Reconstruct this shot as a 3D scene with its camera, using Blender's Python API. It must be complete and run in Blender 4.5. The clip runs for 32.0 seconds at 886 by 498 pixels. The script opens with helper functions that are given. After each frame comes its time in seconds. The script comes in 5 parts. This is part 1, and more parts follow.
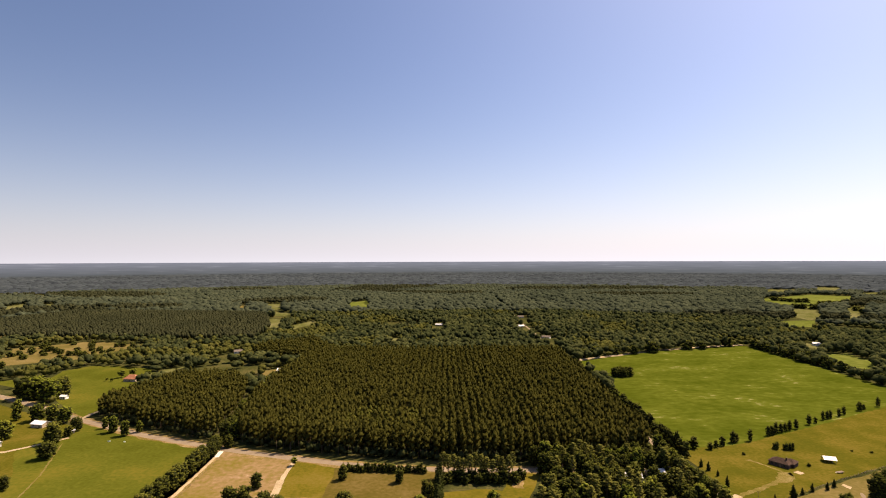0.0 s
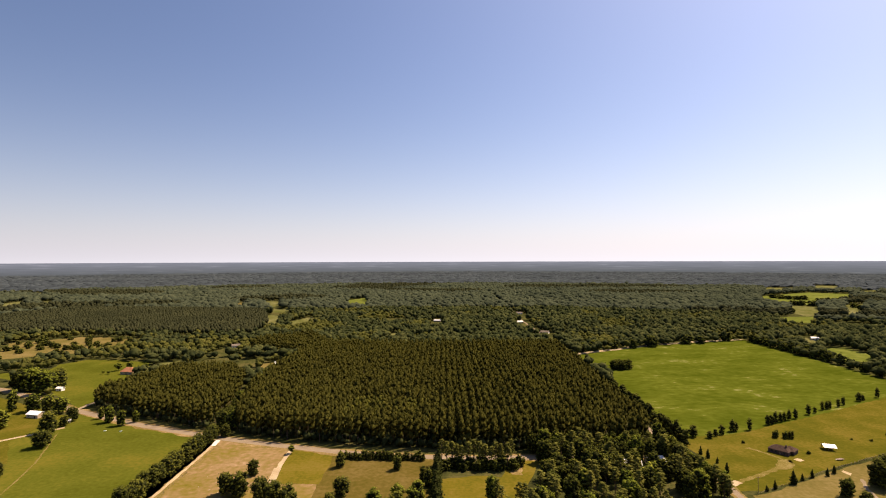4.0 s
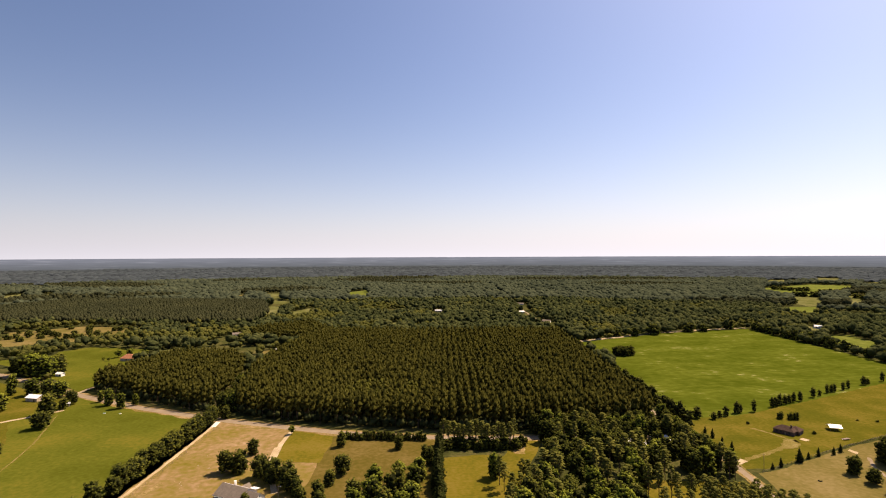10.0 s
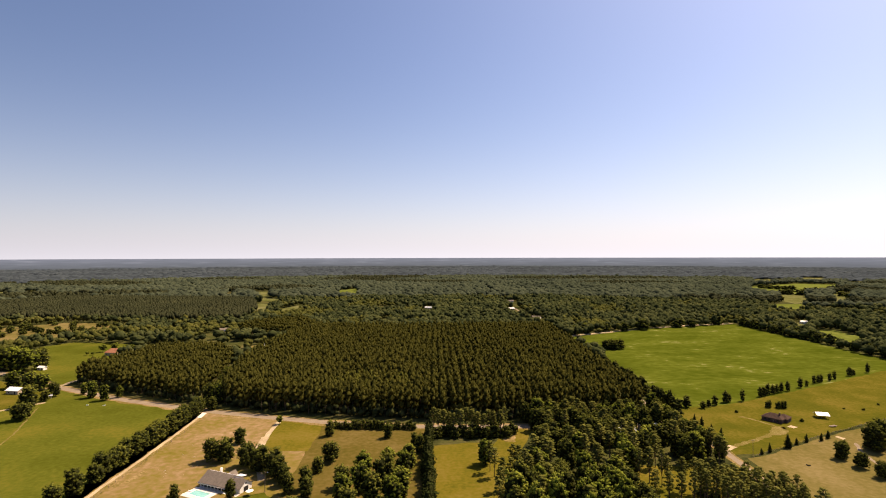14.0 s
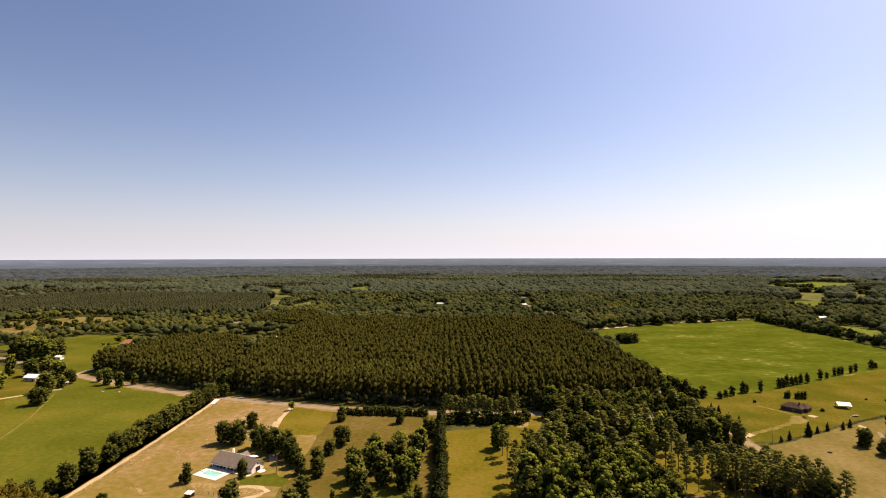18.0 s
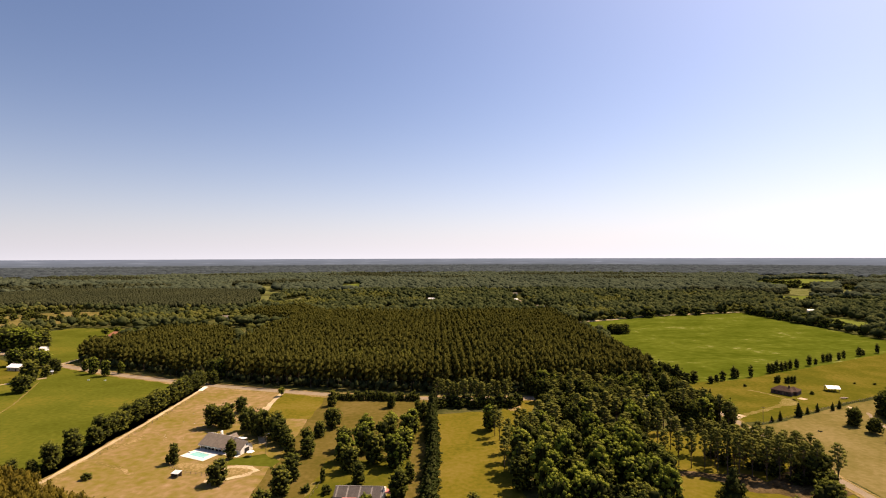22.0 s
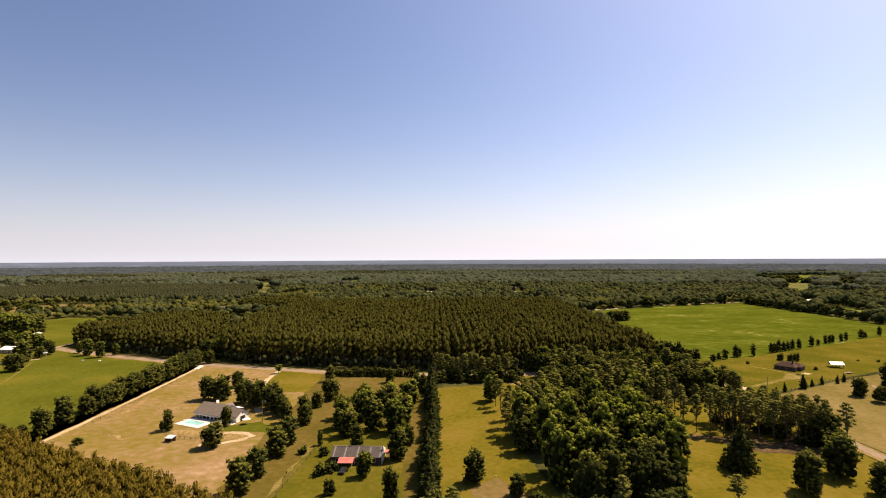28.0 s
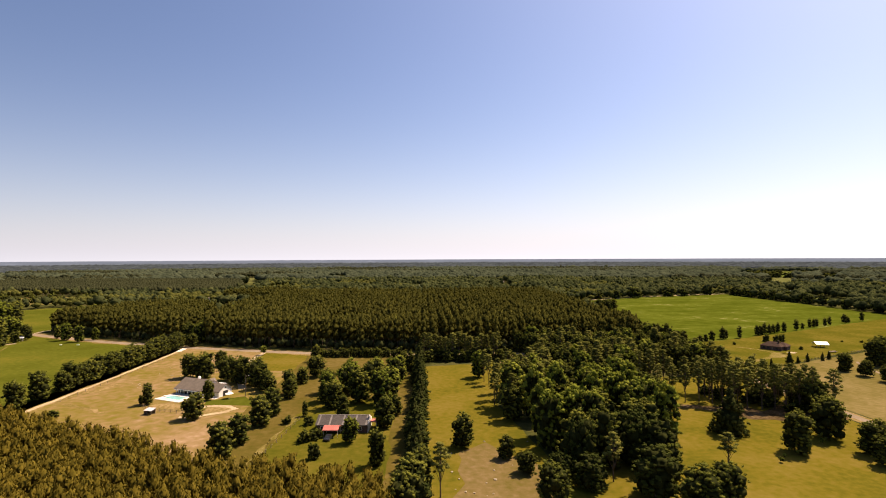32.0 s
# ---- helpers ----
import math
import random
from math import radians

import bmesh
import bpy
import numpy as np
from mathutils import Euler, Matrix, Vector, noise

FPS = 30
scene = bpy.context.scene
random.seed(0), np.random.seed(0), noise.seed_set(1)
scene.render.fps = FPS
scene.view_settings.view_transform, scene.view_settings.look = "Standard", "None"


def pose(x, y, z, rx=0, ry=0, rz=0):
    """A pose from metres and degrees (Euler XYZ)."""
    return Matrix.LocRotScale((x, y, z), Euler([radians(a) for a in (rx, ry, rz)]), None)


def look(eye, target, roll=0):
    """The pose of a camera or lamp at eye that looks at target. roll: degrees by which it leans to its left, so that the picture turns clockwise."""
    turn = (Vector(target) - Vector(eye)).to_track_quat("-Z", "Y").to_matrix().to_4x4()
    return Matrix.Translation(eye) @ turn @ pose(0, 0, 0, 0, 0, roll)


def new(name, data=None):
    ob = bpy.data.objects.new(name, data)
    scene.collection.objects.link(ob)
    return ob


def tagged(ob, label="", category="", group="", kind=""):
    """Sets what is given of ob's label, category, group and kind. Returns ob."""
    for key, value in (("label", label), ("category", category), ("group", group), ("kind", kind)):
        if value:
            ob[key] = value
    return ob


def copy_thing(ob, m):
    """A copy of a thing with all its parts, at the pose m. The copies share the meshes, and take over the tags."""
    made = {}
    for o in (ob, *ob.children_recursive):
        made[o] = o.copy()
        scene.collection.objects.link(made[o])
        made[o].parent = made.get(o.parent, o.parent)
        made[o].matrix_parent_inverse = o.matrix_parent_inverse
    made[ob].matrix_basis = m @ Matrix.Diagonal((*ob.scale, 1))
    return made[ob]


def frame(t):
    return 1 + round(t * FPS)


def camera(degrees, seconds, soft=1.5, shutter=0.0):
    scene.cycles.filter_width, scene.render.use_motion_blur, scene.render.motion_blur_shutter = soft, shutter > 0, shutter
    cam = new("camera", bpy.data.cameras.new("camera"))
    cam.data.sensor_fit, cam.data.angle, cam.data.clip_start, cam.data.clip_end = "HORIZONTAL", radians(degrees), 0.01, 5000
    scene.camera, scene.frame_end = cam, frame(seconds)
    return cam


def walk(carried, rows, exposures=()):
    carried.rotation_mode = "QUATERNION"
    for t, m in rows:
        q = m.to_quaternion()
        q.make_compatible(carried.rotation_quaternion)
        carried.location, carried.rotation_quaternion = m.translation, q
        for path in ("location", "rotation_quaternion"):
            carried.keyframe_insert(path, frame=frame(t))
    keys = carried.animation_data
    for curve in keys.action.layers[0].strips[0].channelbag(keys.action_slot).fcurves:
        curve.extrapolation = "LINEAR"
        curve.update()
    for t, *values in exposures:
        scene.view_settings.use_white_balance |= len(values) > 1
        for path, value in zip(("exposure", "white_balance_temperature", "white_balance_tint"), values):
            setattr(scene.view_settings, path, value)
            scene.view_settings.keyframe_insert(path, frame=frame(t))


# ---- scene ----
cam = camera(82.0, 32.0, soft=1.05)
PATH = [
    (0, 2.84, -22.50, 131.21, 0.122, 1.223, -0.178),
    (0.5, 2.91, -22.34, 129.86, -0.095, 1.291, -0.225),
    (1, 2.96, -22.14, 128.63, 0.391, 1.297, -0.262),
    (1.5, 2.99, -21.91, 127.50, 0.097, 1.306, -0.205),
    (2, 3.01, -21.65, 126.46, -0.072, 1.302, -0.190),
    (2.5, 3.01, -21.37, 125.48, 0.067, 1.296, -0.163),
    (3, 3.01, -21.07, 124.55, -0.283, 1.261, -0.150),
    (3.5, 3.00, -20.76, 123.66, -0.031, 1.240, -0.163),
    (5.5, 2.90, -19.39, 120.30, -0.191, 1.178, -0.242),
    (6, 2.87, -19.04, 119.48, -0.375, 1.168, -0.248),
    (6.5, 2.84, -18.68, 118.64, -0.269, 1.142, -0.213),
    (7, 2.81, -18.33, 117.80, 0.100, 1.106, -0.144),
    (7.5, 2.77, -17.98, 116.95, -0.695, 1.090, -0.137),
    (8, 2.74, -17.63, 116.08, -0.357, 1.049, -0.172),
    (8.5, 2.71, -17.28, 115.20, -0.224, 0.997, -0.204),
    (9, 2.69, -16.94, 114.29, -0.144, 0.948, -0.239),
    (9.5, 2.66, -16.61, 113.38, -0.270, 0.918, -0.164),
    (10, 2.64, -16.28, 112.44, 0.077, 0.698, -0.253),
    (10.5, 2.61, -15.96, 111.48, -0.979, 0.935, -0.262),
    (11, 2.60, -15.65, 110.51, -1.247, 0.853, -0.206),
    (11.5, 2.58, -15.34, 109.52, -1.079, 0.827, -0.165),
    (12, 2.56, -15.04, 108.51, -0.841, 0.857, -0.181),
    (12.5, 2.55, -14.74, 107.48, -1.129, 0.813, -0.120),
    (13, 2.54, -14.46, 106.44, -1.136, 0.794, -0.098),
    (13.5, 2.53, -14.18, 105.38, -1.198, 0.767, -0.100),
    (14, 2.51, -13.90, 104.31, -1.032, 0.795, -0.140),
    (14.5, 2.50, -13.63, 103.22, -0.852, 0.760, -0.112),
    (16.5, 2.46, -12.57, 98.74, 0.299, 0.829, -0.129),
    (17, 2.45, -12.31, 97.59, -0.653, 0.795, -0.091),
    (17.5, 2.43, -12.05, 96.43, -0.792, 0.832, -0.072),
    (18, 2.42, -11.79, 95.26, 0.294, 0.863, -0.134),
    (18.5, 2.40, -11.53, 94.07, -0.336, 0.808, -0.120),
    (19, 2.38, -11.27, 92.88, 0.285, 0.858, -0.188),
    (19.5, 2.35, -11.00, 91.67, -0.533, 0.856, -0.160),
    (20, 2.32, -10.72, 90.45, -0.066, 0.913, -0.201),
    (20.5, 2.29, -10.44, 89.22, 0.224, 0.919, -0.226),
    (21, 2.25, -10.16, 87.98, 0.376, 0.895, -0.247),
    (21.5, 2.22, -9.87, 86.73, 0.046, 0.891, -0.261),
    (22, 2.17, -9.57, 85.46, -0.682, 0.868, -0.166),
    (22.5, 2.13, -9.26, 84.18, -0.365, 0.838, -0.248),
    (23, 2.08, -8.94, 82.89, -0.670, 0.833, -0.193),
    (23.5, 2.03, -8.61, 81.59, -2.645, 0.795, -0.144),
    (24, 1.97, -8.27, 80.27, -3.008, 0.730, -0.151),
    (24.5, 1.91, -7.93, 78.94, -1.351, 0.798, -0.211),
    (25, 1.86, -7.57, 77.59, -0.888, 0.815, -0.243),
    (25.5, 1.80, -7.20, 76.23, -0.951, 0.827, -0.244),
    (27.5, 1.58, -5.64, 70.66, -1.086, 0.988, -0.228),
    (28, 1.53, -5.23, 69.23, -0.881, 1.035, -0.289),
    (28.5, 1.49, -4.81, 67.79, -0.625, 1.057, -0.287),
    (29, 1.46, -4.38, 66.34, -1.344, 1.118, -0.175),
    (29.5, 1.43, -3.95, 64.88, -4.411, 1.035, -0.164),
    (30, 1.42, -3.52, 63.40, -1.879, 0.939, -0.216),
    (30.5, 1.43, -3.09, 61.92, -1.663, 0.923, -0.189),
    (31, 1.45, -2.66, 60.42, -0.925, 0.955, -0.336),
    (31.5, 1.49, -2.23, 58.92, -2.009, 0.915, -0.307),
    (32, 1.55, -1.81, 57.41, -2.241, 0.964, -0.258),
]

# seconds, eye, then turn to the left, tilt upwards and lean, in degrees
walk(cam, [(t, pose(x, y, z, 0, 0, turn) @ pose(0, 0, 0, 90 + tilt) @ pose(0, 0, 0, 0, 0, lean)) for t, x, y, z, turn, tilt, lean in PATH],
     exposures=[(0.0, 0.92, 6900, 22), (14.0, 0.92, 6900, 22), (25.0, 0.98, 6900, 22), (32.0, 1.0, 6900, 22)])

# ---- light ----
SUN_HEIGHT, SUN_TURN = 55.0, 57.0  # degrees above the ground, and to the right of the view's axis
world = bpy.data.worlds.new("sky")
scene.world = world
world.use_nodes = True
wn, wl = world.node_tree.nodes, world.node_tree.links
wn.clear()
sky = wn.new("ShaderNodeTexSky")
sky.sky_type = "NISHITA"
sky.sun_disc = False
sky.sun_elevation, sky.sun_rotation = radians(SUN_HEIGHT), radians(SUN_TURN)
sky.altitude, sky.air_density, sky.dust_density, sky.ozone_density = 100, 1.0, 2.3, 6.0
bg_sky = wn.new("ShaderNodeBackground")
bg_sky.inputs[1].default_value = 0.075
# summer haze that whitens the sky towards the horizon
coord, split, up, thin, haze, hazy = (wn.new(n) for n in ("ShaderNodeTexCoord", "ShaderNodeSeparateXYZ", "ShaderNodeMath", "ShaderNodeMath", "ShaderNodeMath", "ShaderNodeMix"))
up.operation, thin.operation, haze.operation = "SUBTRACT", "POWER", "MULTIPLY"
up.inputs[0].default_value, thin.inputs[1].default_value, haze.inputs[1].default_value = 1.0, 9.0, 0.56
hazy.data_type = "RGBA"
hazy.inputs[7].default_value = (10.1, 10.6, 11.4, 1)
wl.new(coord.outputs["Generated"], split.inputs[0])
wl.new(split.outputs["Z"], up.inputs[1])
wl.new(up.outputs[0], thin.inputs[0])
wl.new(thin.outputs[0], haze.inputs[0])
wl.new(haze.outputs[0], hazy.inputs[0])
wl.new(sky.outputs[0], hazy.inputs[6])
# and brighter on the sun's side
aside, glow, lit = wn.new("ShaderNodeVectorMath"), wn.new("ShaderNodeMapRange"), wn.new("ShaderNodeVectorMath")
aside.operation, lit.operation = "DOT_PRODUCT", "MULTIPLY"
aside.inputs[1].default_value = (math.sin(radians(SUN_TURN)), math.cos(radians(SUN_TURN)), 0)
for i, v in zip((1, 2, 3, 4), (-0.2, 1.0, 0.84, 1.04)):
    glow.inputs[i].default_value = v
wl.new(coord.outputs["Generated"], aside.inputs[0])
wl.new(aside.outputs["Value"], glow.inputs[0])
wl.new(hazy.outputs[2], lit.inputs[0])
wl.new(glow.outputs[0], lit.inputs[1])
wl.new(lit.outputs[0], bg_sky.inputs[0])
# the land beyond the ground sheet, below the horizon, as a self-lit backdrop
bg_land = wn.new("ShaderNodeBackground")
streak, stretch, tones = wn.new("ShaderNodeTexNoise"), wn.new("ShaderNodeMapping"), wn.new("ShaderNodeValToRGB")
stretch.inputs["Scale"].default_value = (25, 25, 420)
streak.inputs["Scale"].default_value, streak.inputs["Detail"].default_value = 1.0, 5.0
tones.color_ramp.elements.new(0.8)
for e, p, c in zip(tones.color_ramp.elements, (0.36, 0.60, 0.74), ((0.90, 0.91, 0.91, 1), (1.02, 1.02, 1.02, 1), (1.35, 1.33, 1.30, 1))):
    e.position, e.color = p, c
wl.new(coord.outputs["Generated"], stretch.inputs[0])
wl.new(stretch.outputs[0], streak.inputs["Vector"])
wl.new(streak.outputs["Fac"], tones.inputs[0])
# greener near by, bluer far off: distance haze blended into the land's colour
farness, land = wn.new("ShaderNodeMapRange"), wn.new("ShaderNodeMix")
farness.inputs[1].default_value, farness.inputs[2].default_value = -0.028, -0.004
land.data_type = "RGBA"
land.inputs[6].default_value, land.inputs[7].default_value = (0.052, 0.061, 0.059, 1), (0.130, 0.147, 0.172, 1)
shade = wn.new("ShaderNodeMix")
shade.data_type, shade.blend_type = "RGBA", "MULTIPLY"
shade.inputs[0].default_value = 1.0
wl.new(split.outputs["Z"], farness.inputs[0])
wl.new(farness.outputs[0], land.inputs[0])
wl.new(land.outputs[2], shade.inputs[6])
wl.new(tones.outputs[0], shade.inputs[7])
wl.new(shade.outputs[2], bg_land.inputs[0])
bg_land.inputs[1].default_value = 1.0
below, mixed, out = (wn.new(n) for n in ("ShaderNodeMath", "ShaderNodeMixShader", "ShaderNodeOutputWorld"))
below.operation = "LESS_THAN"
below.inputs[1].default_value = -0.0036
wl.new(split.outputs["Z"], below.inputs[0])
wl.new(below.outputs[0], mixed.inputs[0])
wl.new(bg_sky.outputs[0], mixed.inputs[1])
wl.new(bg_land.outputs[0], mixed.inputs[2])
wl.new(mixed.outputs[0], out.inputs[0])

sun = new("sun", bpy.data.lights.new("sun", "SUN"))
sun.data.energy, sun.data.angle, sun.data.color = 5.0, radians(0.5), (1.0, 0.83, 0.58)
sx, sy, sz = (math.sin(radians(SUN_TURN)) * math.cos(radians(SUN_HEIGHT)), math.cos(radians(SUN_TURN)) * math.cos(radians(SUN_HEIGHT)), math.sin(radians(SUN_HEIGHT)))
sun.matrix_world = look((sx * 300, sy * 300, sz * 300), (0, 0, 0))

# ---- materials ----
def ramp_mat(name, stops, scale, fine=8.0, fine_mix=0.35, rough=0.9, bump=0.0, bump_scale=None, per="none", per_mix=0.4, translucent=0.0, detail=6.0, stretch=(1, 1, 1), metal=0.0, gloss=0.25):
    """A surface whose colour runs through the stops by large noise, fine noise and, per object or island, chance."""
    m = bpy.data.materials.new(name)
    m.use_nodes = True
    n, l = m.node_tree.nodes, m.node_tree.links
    n.clear()
    tc = n.new("ShaderNodeTexCoord")
    mp = n.new("ShaderNodeMapping")
    mp.inputs["Scale"].default_value = stretch
    l.new(tc.outputs["Object"], mp.inputs[0])
    a, b = n.new("ShaderNodeTexNoise"), n.new("ShaderNodeTexNoise")
    a.inputs["Scale"].default_value, a.inputs["Detail"].default_value = scale, detail
    b.inputs["Scale"].default_value, b.inputs["Detail"].default_value = scale * fine, 4.0
    l.new(mp.outputs[0], a.inputs["Vector"])
    l.new(mp.outputs[0], b.inputs["Vector"])
    mix = n.new("ShaderNodeMix")
    mix.inputs[0].default_value = fine_mix
    l.new(a.outputs["Fac"], mix.inputs[2])
    l.new(b.outputs["Fac"], mix.inputs[3])
    value = mix.outputs[0]
    if per != "none":
        info = n.new("ShaderNodeObjectInfo" if per == "object" else "ShaderNodeNewGeometry")
        chance = info.outputs["Random"] if per == "object" else info.outputs["Random Per Island"]
        squeeze = n.new("ShaderNodeMapRange")
        squeeze.inputs[3].default_value, squeeze.inputs[4].default_value = 0.25, 0.75
        l.new(chance, squeeze.inputs[0])
        both = n.new("ShaderNodeMix")
        both.inputs[0].default_value = per_mix
        l.new(value, both.inputs[2])
        l.new(squeeze.outputs[0], both.inputs[3])
        value = both.outputs[0]
    ramp = n.new("ShaderNodeValToRGB")
    el = ramp.color_ramp.elements
    while len(el) < len(stops):
        el.new(0.5)
    for e, (p, c) in zip(el, stops):
        e.position, e.color = 0.5 + (p - 0.5) * 0.6, (*c, 1)
    l.new(value, ramp.inputs[0])
    p = n.new("ShaderNodeBsdfPrincipled")
    p.inputs["Roughness"].default_value, p.inputs["Metallic"].default_value = rough, metal
    p.inputs["Specular IOR Level"].default_value = gloss
    l.new(ramp.outputs[0], p.inputs["Base Color"])
    if bump:
        bm_ = n.new("ShaderNodeBump")
        bm_.inputs["Strength"].default_value, bm_.inputs["Distance"].default_value = 0.8, bump
        h = n.new("ShaderNodeTexNoise")
        h.inputs["Scale"].default_value, h.inputs["Detail"].default_value = bump_scale or scale * fine, 5.0
        l.new(mp.outputs[0], h.inputs["Vector"])
        l.new(h.outputs["Fac"], bm_.inputs["Height"])
        l.new(bm_.outputs[0], p.inputs["Normal"])
    o = n.new("ShaderNodeOutputMaterial")
    if translucent:
        tr, sh = n.new("ShaderNodeBsdfTranslucent"), n.new("ShaderNodeMixShader")
        sh.inputs[0].default_value = translucent
        l.new(ramp.outputs[0], tr.inputs[0])
        l.new(p.outputs[0], sh.inputs[1])
        l.new(tr.outputs[0], sh.inputs[2])
        l.new(sh.outputs[0], o.inputs[0])
    else:
        l.new(p.outputs[0], o.inputs[0])
    return m


def leaf_mat(name, dark, mid, light, per="object", translucent=0.3, scale=0.35):
    return ramp_mat(name, [(0.25, dark), (0.5, mid), (0.78, light)], scale, 4.0, 0.30, 0.75, per=per, per_mix=0.45, translucent=translucent, gloss=0.0)


M_FLOOR = ramp_mat("woodland_ground", [(0.3, (0.024, 0.027, 0.010)), (0.5, (0.044, 0.048, 0.014)), (0.75, (0.088, 0.076, 0.028))], 0.03, 12, 0.4, bump=0.15, bump_scale=0.6, gloss=0.0)
M_GREEN = ramp_mat("green_pasture_grass", [(0.30, (0.051, 0.059, 0.006)), (0.5, (0.068, 0.076, 0.009)), (0.72, (0.102, 0.093, 0.013))], 0.022, 18, 0.35, bump=0.06, bump_scale=2.0, gloss=0.0)
M_CROP = ramp_mat("crop_field_grass", [(0.28, (0.040, 0.054, 0.004)), (0.5, (0.056, 0.071, 0.007)), (0.66, (0.077, 0.091, 0.011)), (0.80, (0.182, 0.184, 0.068))], 0.026, 6, 0.45, bump=0.06, bump_scale=1.5, stretch=(0.75, 1.2, 1), gloss=0.0)
M_FRESH = ramp_mat("fresh_meadow_grass", [(0.28, (0.066, 0.084, 0.014)), (0.5, (0.090, 0.108, 0.020)), (0.78, (0.130, 0.142, 0.034))], 0.012, 8, 0.5, gloss=0.0)
M_GLADE = ramp_mat("clearing_grass", [(0.28, (0.063, 0.071, 0.017)), (0.5, (0.095, 0.098, 0.032)), (0.78, (0.144, 0.136, 0.065))], 0.012, 8, 0.5, gloss=0.0)
M_DRY = ramp_mat("dry_pasture_grass", [(0.20, (0.092, 0.084, 0.013)), (0.38, (0.134, 0.106, 0.022)), (0.54, (0.170, 0.120, 0.046)), (0.68, (0.215, 0.146, 0.078)), (0.88, (0.330, 0.245, 0.155))], 0.022, 13, 0.42, bump=0.05, bump_scale=2.0, gloss=0.0)
M_LAWN = ramp_mat("mown_yellow_lawn", [(0.30, (0.070, 0.067, 0.007)), (0.5, (0.102, 0.084, 0.010)), (0.74, (0.135, 0.101, 0.020))], 0.04, 12, 0.4, bump=0.04, bump_scale=2.0, gloss=0.0)
M_YARD = ramp_mat("yard_grass", [(0.30, (0.055, 0.058, 0.006)), (0.5, (0.075, 0.069, 0.008)), (0.74, (0.111, 0.088, 0.015))], 0.04, 12, 0.4, bump=0.04, bump_scale=2.0, gloss=0.0)
M_PALE = ramp_mat("pale_grazed_grass", [(0.30, (0.089, 0.077, 0.020)), (0.5, (0.120, 0.096, 0.030)), (0.74, (0.162, 0.124, 0.051))], 0.03, 14, 0.4, bump=0.05, bump_scale=2.0, gloss=0.0)
M_SAND = ramp_mat("bare_sand", [(0.3, (0.245, 0.184, 0.102)), (0.55, (0.340, 0.272, 0.168)), (0.8, (0.422, 0.354, 0.240))], 0.12, 10, 0.5, bump=0.03, bump_scale=4, gloss=0.0)
M_ROAD = ramp_mat("worn_grey_asphalt", [(0.3, (0.168, 0.132, 0.092)), (0.6, (0.216, 0.172, 0.120)), (0.8, (0.264, 0.216, 0.152))], 0.15, 12, 0.5, 0.9, bump=0.01, bump_scale=8, gloss=0.0)
M_FAINT = ramp_mat("thin_worn_grass", [(0.25, (0.092, 0.080, 0.013)), (0.5, (0.135, 0.108, 0.030)), (0.75, (0.200, 0.160, 0.070))], 0.15, 8, 0.5, bump=0.03, bump_scale=3, gloss=0.0)
M_VERGE = ramp_mat("sandy_road_verge", [(0.3, (0.108, 0.088, 0.019)), (0.5, (0.168, 0.120, 0.044)), (0.75, (0.288, 0.208, 0.108))], 0.08, 10, 0.5, bump=0.03, bump_scale=3, gloss=0.0)
M_CONCRETE = ramp_mat("pale_concrete", [(0.3, (0.50, 0.46, 0.40)), (0.7, (0.66, 0.62, 0.55))], 0.5, 10, 0.5, 0.8, bump=0.005, bump_scale=6)
M_BARK = ramp_mat("bark", [(0.3, (0.056, 0.040, 0.028)), (0.7, (0.136, 0.096, 0.068))], 1.2, 6, 0.5, 0.95, bump=0.05, bump_scale=5, stretch=(2, 2, 0.5))
M_OAK = leaf_mat("oak_leaves", (0.059, 0.067, 0.013), (0.095, 0.103, 0.018), (0.149, 0.149, 0.025), translucent=0.15)
M_BRIGHT = leaf_mat("bright_hardwood_leaves", (0.096, 0.115, 0.016), (0.146, 0.167, 0.021), (0.217, 0.226, 0.032), translucent=0.15)
# dark oak leaves, with shade of the wood's front partly in the colour
M_SHADE_OAK = leaf_mat("dark_oak_leaves_with_shade", (0.025, 0.033, 0.008), (0.040, 0.050, 0.011), (0.060, 0.070, 0.015), translucent=0.15)
M_PINE = leaf_mat("pine_needles", (0.061, 0.063, 0.014), (0.093, 0.095, 0.020), (0.141, 0.136, 0.030), translucent=0.15)
M_CEDAR = leaf_mat("cedar_foliage", (0.022, 0.030, 0.008), (0.036, 0.045, 0.011), (0.060, 0.066, 0.016), translucent=0.15)
M_WORN = ramp_mat("worn_brown_grass", [(0.25, (0.092, 0.074, 0.018)), (0.5, (0.124, 0.090, 0.034)), (0.75, (0.165, 0.116, 0.058))], 0.05, 10, 0.5, bump=0.05, bump_scale=2.0, gloss=0.0)
M_NEEDLE = ramp_mat("brown_needle_floor", [(0.3, (0.040, 0.028, 0.012)), (0.5, (0.075, 0.052, 0.024)), (0.75, (0.135, 0.095, 0.052))], 0.2, 6, 0.5, bump=0.08, bump_scale=2.0, gloss=0.0)
M_STAND = leaf_mat("plantation_needles", (0.037, 0.037, 0.008), (0.049, 0.048, 0.010), (0.070, 0.066, 0.013), per="island", translucent=0.15, scale=0.16)
M_STAND2 = leaf_mat("young_plantation_needles", (0.058, 0.048, 0.008), (0.090, 0.070, 0.010), (0.132, 0.100, 0.016), per="island", translucent=0.15, scale=0.16)
M_WOODS = ramp_mat("woodland_leaves", [(0.28, (0.021, 0.028, 0.012)), (0.5, (0.048, 0.058, 0.021)), (0.75, (0.100, 0.106, 0.036))], 0.013, 9.0, 0.45, 0.9, per="island", per_mix=0.4, translucent=0.32, gloss=0.0)
